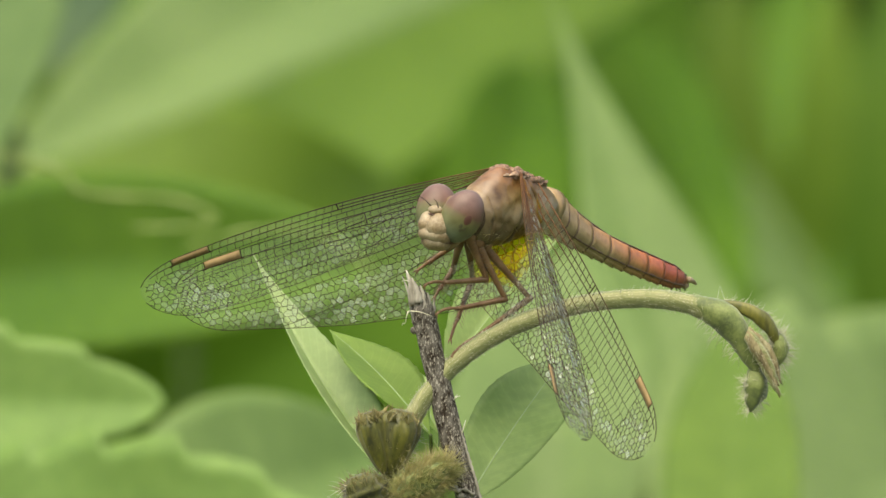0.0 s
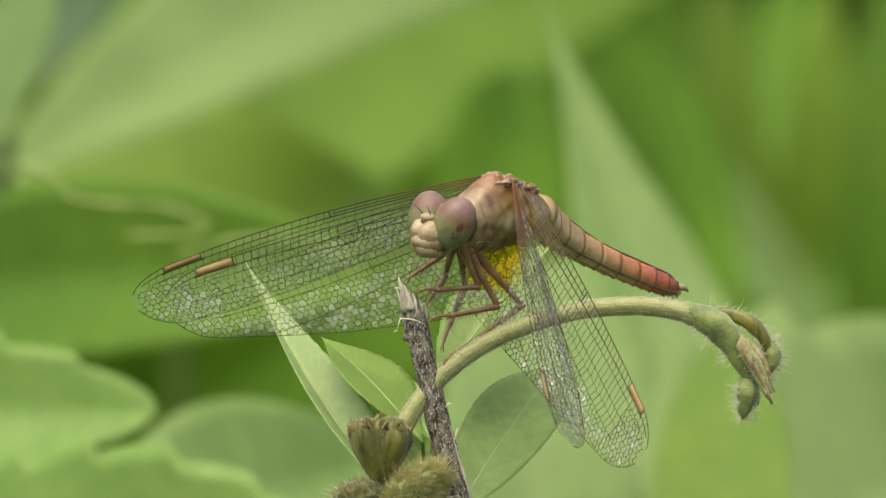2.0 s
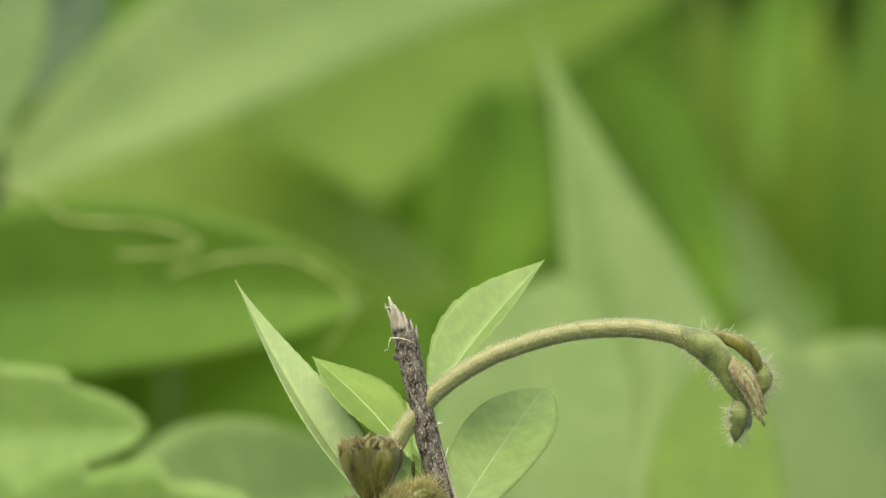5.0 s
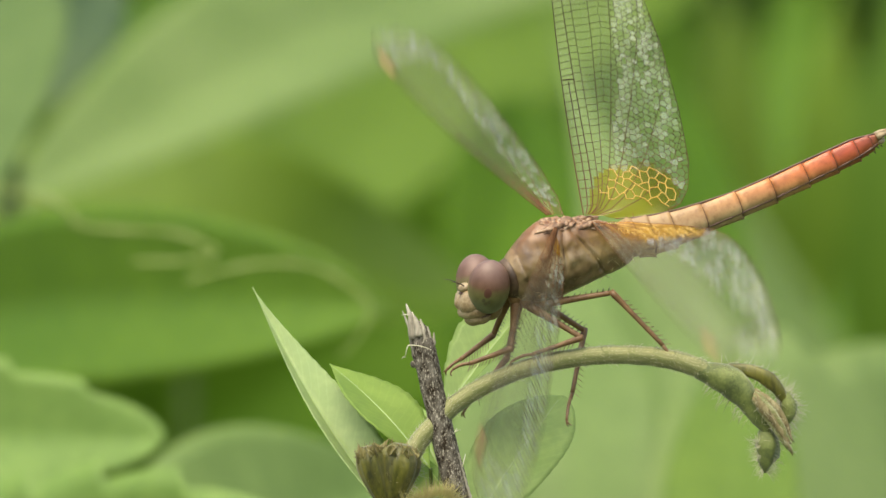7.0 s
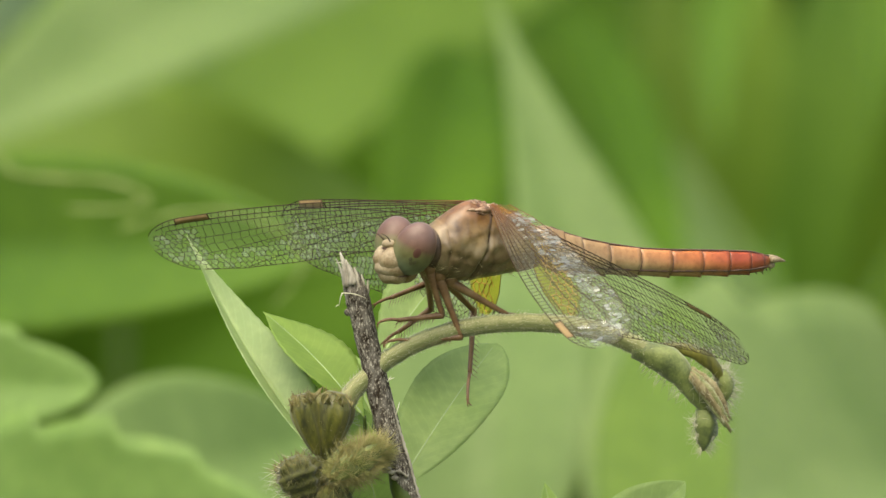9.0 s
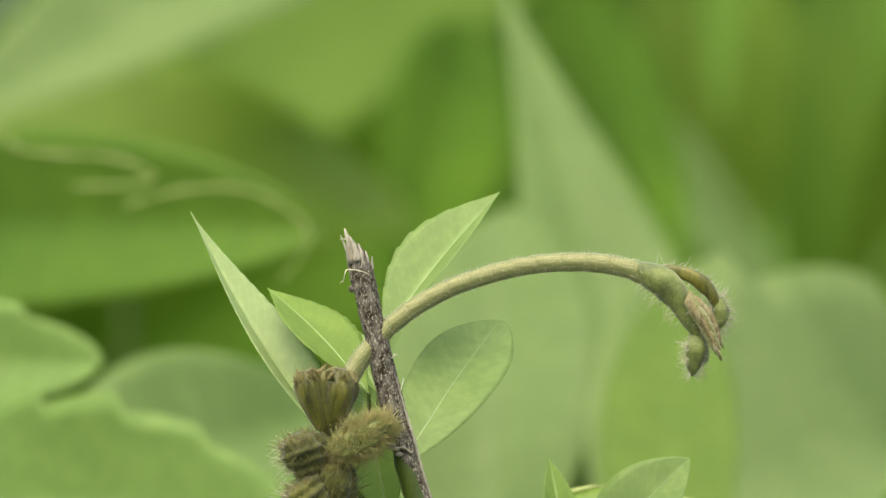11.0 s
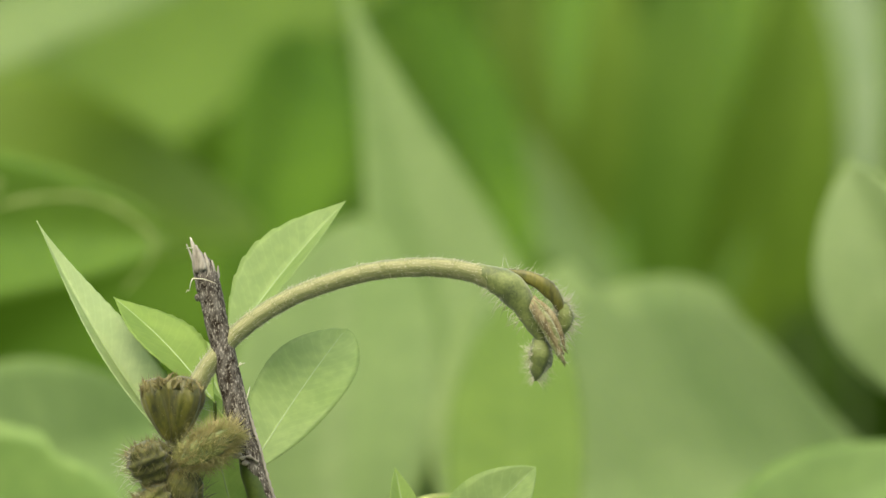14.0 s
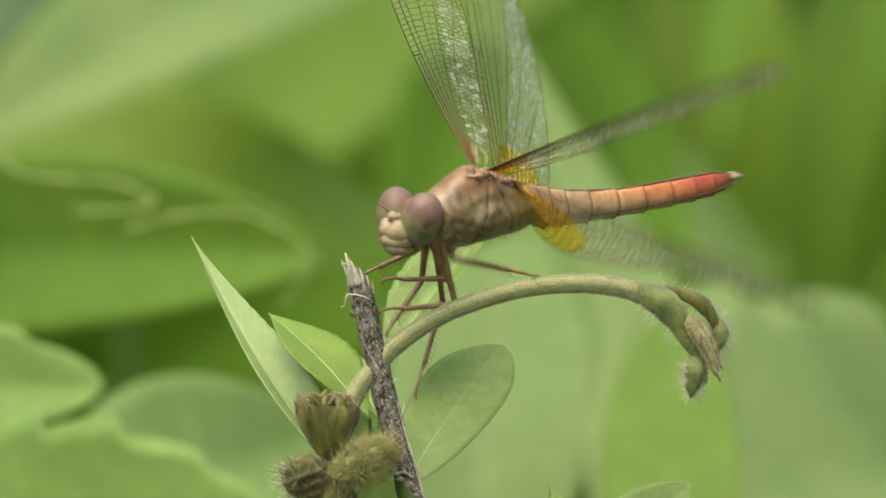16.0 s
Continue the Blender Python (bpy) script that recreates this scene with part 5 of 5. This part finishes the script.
    legs = {k: leg(root, k, rng) for k in LEGS}
    return root, head, abd, wings, legs


SAG = 12
WING_HINGE = {"RF": (-6, -20, 84), "LF": (-6, 20, 84), "RH": (-70, -20, 66), "LH": (-70, 20, 66)}
FLY, HEAD, ABD, WINGS, LEG_PARTS = dragonfly(random.Random(7))
# ---- what moves ----
BODY_KEYS, WING_KEYS, FOOT_KEYS = [], [], []
GONE = ((2600, -1500, 900), (35, 0, -17), 0, (0, 0, 9))


def body(t, spot, turn, tail, head=(0, 0, 9)):
    """Spot in the plan and steps behind it; yaw towards the lens, pitch, roll; how far the tail rises; the head's yaw, pitch, roll."""
    BODY_KEYS.append((t, np.array([*spot, *turn, tail, *head], float)))


def wings(t, rf, rh, lf, lh, beat=(1, 1, 1, 1)):
    """For each wing: how far it is raised, swept forward and twisted; and how hard it beats while airborne."""
    WING_KEYS.append((t, np.array([*rf, *rh, *lf, *lh, *beat], float)))


def feet(t, *spots):
    """Where the six feet are, in the plan (left and right fore, middle, hind); none: they hang from the body."""
    FOOT_KEYS.append((t, spots))


def between(keys, t):
    """The smooth value at t of keyed numbers."""
    times = [k[0] for k in keys]
    if t <= times[0]:
        return keys[0][1].copy()
    if t >= times[-1]:
        return keys[-1][1].copy()
    i = max(k for k in range(len(times)) if times[k] <= t)
    f = (t - times[i]) / (times[i + 1] - times[i])
    f = f * f * (3 - 2 * f)
    return keys[i][1] * (1 - f) + keys[i + 1][1] * f


def body_matrix(v):
    psi, p, r = (radians(a) for a in v[3:6])
    fwd = Vector((-math.cos(psi) * math.cos(p), -math.sin(psi) * math.cos(p), math.sin(p)))
    left = Vector((math.sin(psi), -math.cos(psi), 0))
    up = fwd.cross(left)
    m = Matrix((fwd, left, up)).transposed().to_4x4() @ Matrix.Rotation(r, 4, "X")
    return Matrix.Translation(at(v[0], v[1]) + Vector((0, v[2] * U, 0))) @ m


HANG = {"LF": (120, 26, -118), "RF": (130, -26, -118), "LM": (70, 40, -190), "RM": (80, -40, -180), "LH": (-30, 40, -200), "RH": (0, -40, -220)}
ORDER = ("LF", "RF", "LM", "RM", "LH", "RH")


def foot_place(t, k, inverse):
    """The place of foot k in the body's space at t."""
    def own(key, inv):
        if not key[1]:
            return Vector(HANG[k]) * U
        u, v = key[1][ORDER.index(k)]
        return inv @ (at(u, v) + Vector((0, (-9 if k[0] == "L" else 9) * U, 0)))
    keys = FOOT_KEYS
    if t <= keys[0][0]:
        return own(keys[0], inverse)
    if t >= keys[-1][0]:
        return own(keys[-1], inverse)
    i = max(n for n in range(len(keys)) if keys[n][0] <= t)
    f = (t - keys[i][0]) / (keys[i + 1][0] - keys[i][0])
    f = f * f * (3 - 2 * f)
    return own(keys[i], inverse).lerp(own(keys[i + 1], inverse), f)


def leg_pose(k, foot):
    """The thigh's pose in the body's space and the shin's in the thigh's, so that the foot stands at its place."""
    coxa, thigh, shin = LEGS[k]
    c = Vector(coxa) * U
    a, b = thigh * U, shin * U
    way = foot - c
    d = min(max(way.length, abs(a - b) * 1.08), (a + b) * 0.985)
    way.normalize()
    out = 0.5 if k[0] == "L" else -0.5
    hint = Vector((-1.0, out, -0.3)) if k[1] == "H" else Vector((-0.8, out, -0.35))
    hint = (hint - way * hint.dot(way)).normalized()
    cos_a = (a * a + d * d - b * b) / (2 * a * d)
    ang = math.acos(max(-1, min(1, cos_a)))
    x = (way * math.cos(ang) + hint * math.sin(ang)).normalized()
    n = way.cross(hint).normalized()
    z = x.cross(n)
    m = Matrix((x, n, z)).transposed().to_4x4()
    m.translation = c
    end = m.inverted() @ (c + way * d)
    bend = math.atan2(-end.z, end.x - a)
    return m, Matrix.Translation((a, 0, 0)) @ Matrix.Rotation(bend, 4, "Y")


def wing_matrix(k, angles):
    s = 1 if k[0] == "L" else -1
    fl, sw, tw = (radians(a) for a in angles)
    return Matrix.Translation(Vector(WING_HINGE[k]) * U) @ Matrix.Rotation(-s * sw, 4, "Z") @ Matrix.Rotation(s * fl, 4, "X") @ Matrix.Rotation(tw, 4, "Y")


AIRBORNE = ((4.3, 4.9), (6.2, 7.2), (9.3, 9.8), (11.0, 11.6), (12.6, 13.0), (14.6, 16.0))


def fly_keys():
    R = -17
    body(0.0, (882, 375, 60), (52, -4, R), -21, (10, 5, 9))
    body(3.5, (882, 375, 60), (52, -4, R), -21, (10, 5, 9))
    body(3.6, (882, 375, 60), (52, -4, R), -21, (10, 5, 9))
    body(3.7, (882, 375, 60), (52, -4, R), -21, (12, 24, 14))
    body(3.8, (882, 375, 60), (52, -4, R), -21, (10, 5, 9))
    body(3.9, (881, 375, 60), (52, -4, R), -21, (10, 5, 9))
    body(4.0, (881, 375, 60), (52, -4, R), -21, (14, 26, 16))
    body(4.2, (878, 375, 60), (63, 2, R), -18, (0, 20, 8))
    body(4.4, (930, 180, 90), (62, 8, R), -10)
    body(4.7, (1500, -420, 250), (35, 5, R), -4)
    body(5.1, *GONE)
    body(5.9, *GONE)
    body(6.3, (2150, -330, 60), (30, 4, R), -4)
    body(6.4, (1690, -70, 40), (29, 3, R), -4)
    body(6.48, (1324, 178, 20), (28, 2, R), -4)
    body(6.52, (1320, 179, 20), (28, 2, R), -4)
    body(6.6, (1018, 362, 15), (38, -12, R), -5)
    body(6.8, (955, 386, 15), (21, -16, R), 1)
    body(7.0, (981, 408, 10), (17, -16, R), 5)
    body(7.2, (941, 425, 10), (26, -12, R), 2)
    body(7.3, (933, 437, 10), (29, -11, R), -9)
    body(7.5, (952, 461, 10), (28, -4, R), -5)
    body(8.0, (950, 457, 10), (32, -6, R), -2)
    body(8.3, (950, 457, 10), (32, -6, R), -2)
    body(8.5, (950, 470, 10), (32, 0, R), -4)
    body(9.1, (950, 470, 10), (32, 0, R), -4)
    body(9.2, (950, 468, 10), (34, 2, R), -5)
    body(9.5, (1100, 150, 60), (34, 10, R), 0)
    body(9.9, *GONE)
    body(10.8, *GONE)
    body(11.1, (1500, -40, 30), (40, 0, R), 3)
    body(11.3, (1164, 399, 15), (44, -6, R), 7)
    body(11.5, (1207, 464, 8), (28, -7, R), -8)
    body(11.8, (1196, 446, 8), (24, -10, R), -7)
    body(12.0, (1210, 449, 8), (25, -11, R), -9, (8, 0, 9))
    body(12.5, (1210, 449, 8), (25, -11, R), -9, (8, 0, 9))
    body(12.6, (1195, 430, 8), (30, -6, R), -9, (20, 6, 9))
    body(12.7, (1470, 20, 20), (30, 12, R), -8)
    body(12.9, (2000, -700, 100), (35, 10, R), -4)
    body(13.2, *GONE)
    body(14.5, *GONE)
    body(14.8, (1600, -90, 20), (38, 0, R), -2)
    body(14.9, (1241, 260, 15), (41, -4, R), -5)
    body(15.0, (1019, 375, 10), (29, -11, R), 4)
    body(15.2, (926, 355, 10), (11, -8, R), 4)
    body(15.3, (933, 348, 10), (21, -9, R), -9)
    body(15.5, (985, 382, 10), (14, -8, R), 5)
    body(15.6, (1019, 412, 10), (18, -8, R), -5)
    body(15.7, (932, 411, 10), (22, -8, R), -5)
    body(15.8, (946, 430, 10), (35, -22, R), 16)
    body(15.9, (916, 386, 10), (21, -10, R), -2)
    body(16.0, (933, 407, 10), (42, -4, R), 1)
    rest = ((-28, 37, -75), (-26, 43, -103), (-24, 40, -40), (-25, 23, -102))
    wings(0.0, *rest)
    wings(4.2, *rest)
    wings(4.5, (20, 5, -10), (25, -10, -15), (20, 5, -10), (25, -10, -15))
    wings(6.3, (0, 10, -10), (15, -8, -10), (0, 10, -10), (0, 0, -10))
    wings(6.5, (-23, 12, 0), (12, -7, 0), (-22, 29, -5), (-24, 12, -24), (0.5, 1, 1, 1))
    wings(6.7, (22, 4, -20), (38, -25, -35), (10, 5, -5), (5, -15, -20))
    wings(7.0, (15, 7, -9), (37, -21, -13), (-19, 39, -64), (-7, 1, 0), (0.9, 0.1, 1, 1.2))
    wings(7.2, (22, 8, -20), (24, -15, -30), (-5, 10, -10), (-5, -22, -30))
    wings(7.5, (-4, 8, -15), (-7, -11, -20), (24, 11, -14), (21, -25, -32))
    wings(8.0, (0, 11, -15), (2, -9, -17), (12, 12, 4), (11, -13, -32))
    wings(8.3, (0, 11, -15), (2, -9, -17), (12, 12, 4), (11, -13, -32))
    wings(8.5, (-18, 31, -59), (-15, 7, -73), (-6, 17, 20), (0, -4, -47))
    wings(9.1, (-18, 31, -59), (-15, 7, -73), (-6, 17, 20), (0, -4, -47))
    wings(9.3, (-24, 33, -60), (-24, 10, -60), (-24, 16, 10), (-16, -10, -30))
    wings(9.6, (20, 5, -10), (25, -10, -15), (20, 5, -10), (25, -10, -15))
    wings(11.3, (-8, 20, -40), (40, -20, -40), (40, 5, 0), (25, -30, -50))
    wings(11.5, (-7, 15, -75), (40, -28, -44), (64, 22, 0), (46, -28, -36), (1.2, 0.3, 0.5, 0.3))
    wings(11.8, (6, 2, -6), (5, -16, -10), (28, -5, -9), (22, -25, -25))
    wings(12.0, (6, 6, -15), (4, -10, -31), (24, -2, -12), (20, -19, -18))
    wings(12.5, (6, 6, -15), (4, -10, -31), (24, -2, -12), (20, -19, -18))
    wings(12.7, (15, 5, -10), (20, -10, -15), (15, 5, -10), (20, -10, -15))
    wings(14.8, (15, 5, -10), (20, -10, -15), (15, 5, -10), (20, -10, -15))
    wings(15.0, (-9, 30, -64), (29, -30, -48), (-2, 25, 0), (24, -29, -82), (1.1, 0.4, 1.2, 0.5))
    wings(15.5, (20, -7, -28), (24, -15, -15), (7, 5, 0), (14, -25, -48), (0.5, 0.1, 1.2, 0.3))
    wings(15.8, (10, 0, -30), (30, -25, -45), (10, -5, 0), (-10, -20, -40))
    wings(16.0, (23, -20, 5), (33, -28, -33), (32, -8, -9), (-3, -15, -32), (0.1, 0.1, 0.8, 1.3))
    feet(0.0, (755, 503), (740, 478), (775, 553), (770, 525), (800, 628), (797, 600))
    feet(4.2, (755, 503), (740, 478), (775, 553), (770, 525), (800, 628), (797, 600))
    feet(4.35)
    feet(6.4)
    feet(6.5, (1096, 308), (1101, 218), (1139, 443), (1171, 273), (1346, 418), (1286, 443))
    feet(6.6)
    feet(6.8, (800, 595), (790, 595), (905, 580), (820, 670), (1215, 595), (1003, 687))
    feet(7.0, (800, 595), (790, 595), (905, 580), (820, 670), (1215, 595), (1003, 687))
    feet(7.5, (796, 635), (781, 605), (801, 640), (796, 640), (1196, 660), (926, 760))
    feet(8.0, (786, 602), (782, 570), (794, 644), (794, 642), (1202, 614), (944, 744))
    feet(9.2, (789, 602), (782, 570), (802, 637), (797, 637), (1202, 617), (945, 744))
    feet(9.35)
    feet(11.3)
    feet(11.5, (1011, 629), (978, 639), (1056, 659), (1061, 682), (1301, 789), (1151, 774))
    feet(11.8, (1016, 634), (981, 624), (1066, 637), (1066, 662), (1299, 727), (1214, 762))
    feet(12.0, (1016, 634), (981, 624), (1066, 637), (1066, 662), (1299, 727), (1214, 762))
    feet(12.5, (1016, 634), (981, 624), (1066, 637), (1066, 662), (1299, 727), (1262, 677))
    feet(12.6, (1016, 634), (981, 624), (1066, 637), (1066, 662), (1299, 727), (1266, 677))
    feet(12.7)
    feet(14.9)
    feet(15.0, (865, 593), (810, 573), (870, 633), (890, 608), (1068, 681), (1005, 681))
    feet(15.5, (848, 618), (808, 590), (853, 635), (868, 610), (1063, 660), (998, 710))
    feet(15.85)
    feet(16.0, (788, 525), (753, 515), (783, 580), (793, 620), (1053, 518), (843, 730))


LOAD = ((0.0, 0.0), (4.2, 0.0), (4.5, 0.05), (6.5, 0.0), (6.7, 0.35), (7.0, 0.35), (7.3, 0.9), (7.5, 1.0), (7.7, 0.7), (8.0, 0.7), (9.2, 0.7), (9.5, -0.1), (9.8, 0.15), (10.2, 0.0),
        (11.2, 0.15), (11.3, 0.5), (11.5, 1.2), (11.7, 0.95), (12.0, 1.07), (12.5, 1.06), (12.6, 1.0), (12.7, -0.2), (12.8, 0.4), (12.9, -0.25), (13.0, 0.22), (13.15, -0.1), (13.5, 0.06), (14.0, 0.02),
        (14.8, 0.05), (15.0, 0.7), (15.2, 0.05), (15.4, 0.45), (15.5, 0.5), (15.6, 0.52), (15.7, 0.55), (15.8, 0.25), (15.9, 0.45), (16.0, 0.03))


def motions():
    fly_keys()
    o = VINE_ROOT.location
    for i, piece in enumerate((*RUNNER, RUNNER_TIP)):
        walk(piece, [(t, arch_matrix(*arch_poses(w)[i], o)) for t, w in LOAD])
    walk(LOW_LEAF, [(t, Matrix.Translation(LOW_HINGE) @ Matrix.Rotation(radians(-a), 4, "Y")) for t, a in ((0.0, 0), (0.2, 0), (0.45, 10), (0.6, 9), (0.9, 0), (14.8, 0), (14.9, 4), (15.0, 9), (15.1, 6), (15.2, 0), (15.3, 5), (15.4, 8), (15.5, 2), (15.6, 0), (16.0, 0))])
    times = sorted({k[0] for k in BODY_KEYS} | {k[0] for k in FOOT_KEYS} | {k / 10 for k in range(62, 93)} | {k / 10 for k in range(111, 130)} | {k / 10 for k in range(147, 161)} | {16.0})
    poses = [(t, between(BODY_KEYS, t)) for t in times]
    walk(FLY, [(t, body_matrix(v)) for t, v in poses])
    walk(HEAD, [(t, Matrix.Translation(Vector((107, 0, -4)) * U) @ Matrix.Rotation(radians(-v[7]), 4, "Z") @ Matrix.Rotation(radians(-v[8]), 4, "Y") @ Matrix.Rotation(radians(v[9]), 4, "X")) for t, v in poses])
    walk(ABD, [(t, Matrix.Translation(Vector((-128, 0, 9)) * U) @ Matrix.Rotation(radians(v[6]), 4, "Y")) for t, v in poses])
    for k, (femur, tibia) in LEG_PARTS.items():
        rows = [(t, leg_pose(k, foot_place(t, k, body_matrix(v).inverted()))) for t, v in poses]
        walk(femur, [(t, m) for t, (m, _) in rows])
        walk(tibia, [(t, m) for t, (_, m) in rows])
    beats = sorted({k[0] for k in WING_KEYS} | {n / FPS for a, b in AIRBORNE for n in range(round(a * FPS), round(b * FPS) + 1)} | {n / 10 for n in range(161)})
    beats = [t for i, t in enumerate(beats) if i == 0 or t - beats[i - 1] > 0.01]
    for i, k in enumerate(("RF", "RH", "LF", "LH")):
        rows = []
        for t in beats:
            now = between(WING_KEYS, t)
            a = now[3 * i:3 * i + 3]
            if any(x - 0.001 <= t <= y + 0.001 for x, y in AIRBORNE):
                a = a + np.array([26 * now[12 + i] * math.sin(2 * math.pi * 10 * t + (0 if k[1] == "F" else math.pi)), 0, 0])
            rows.append((t, wing_matrix(k, a)))
        walk(WINGS[k], rows)


motions()
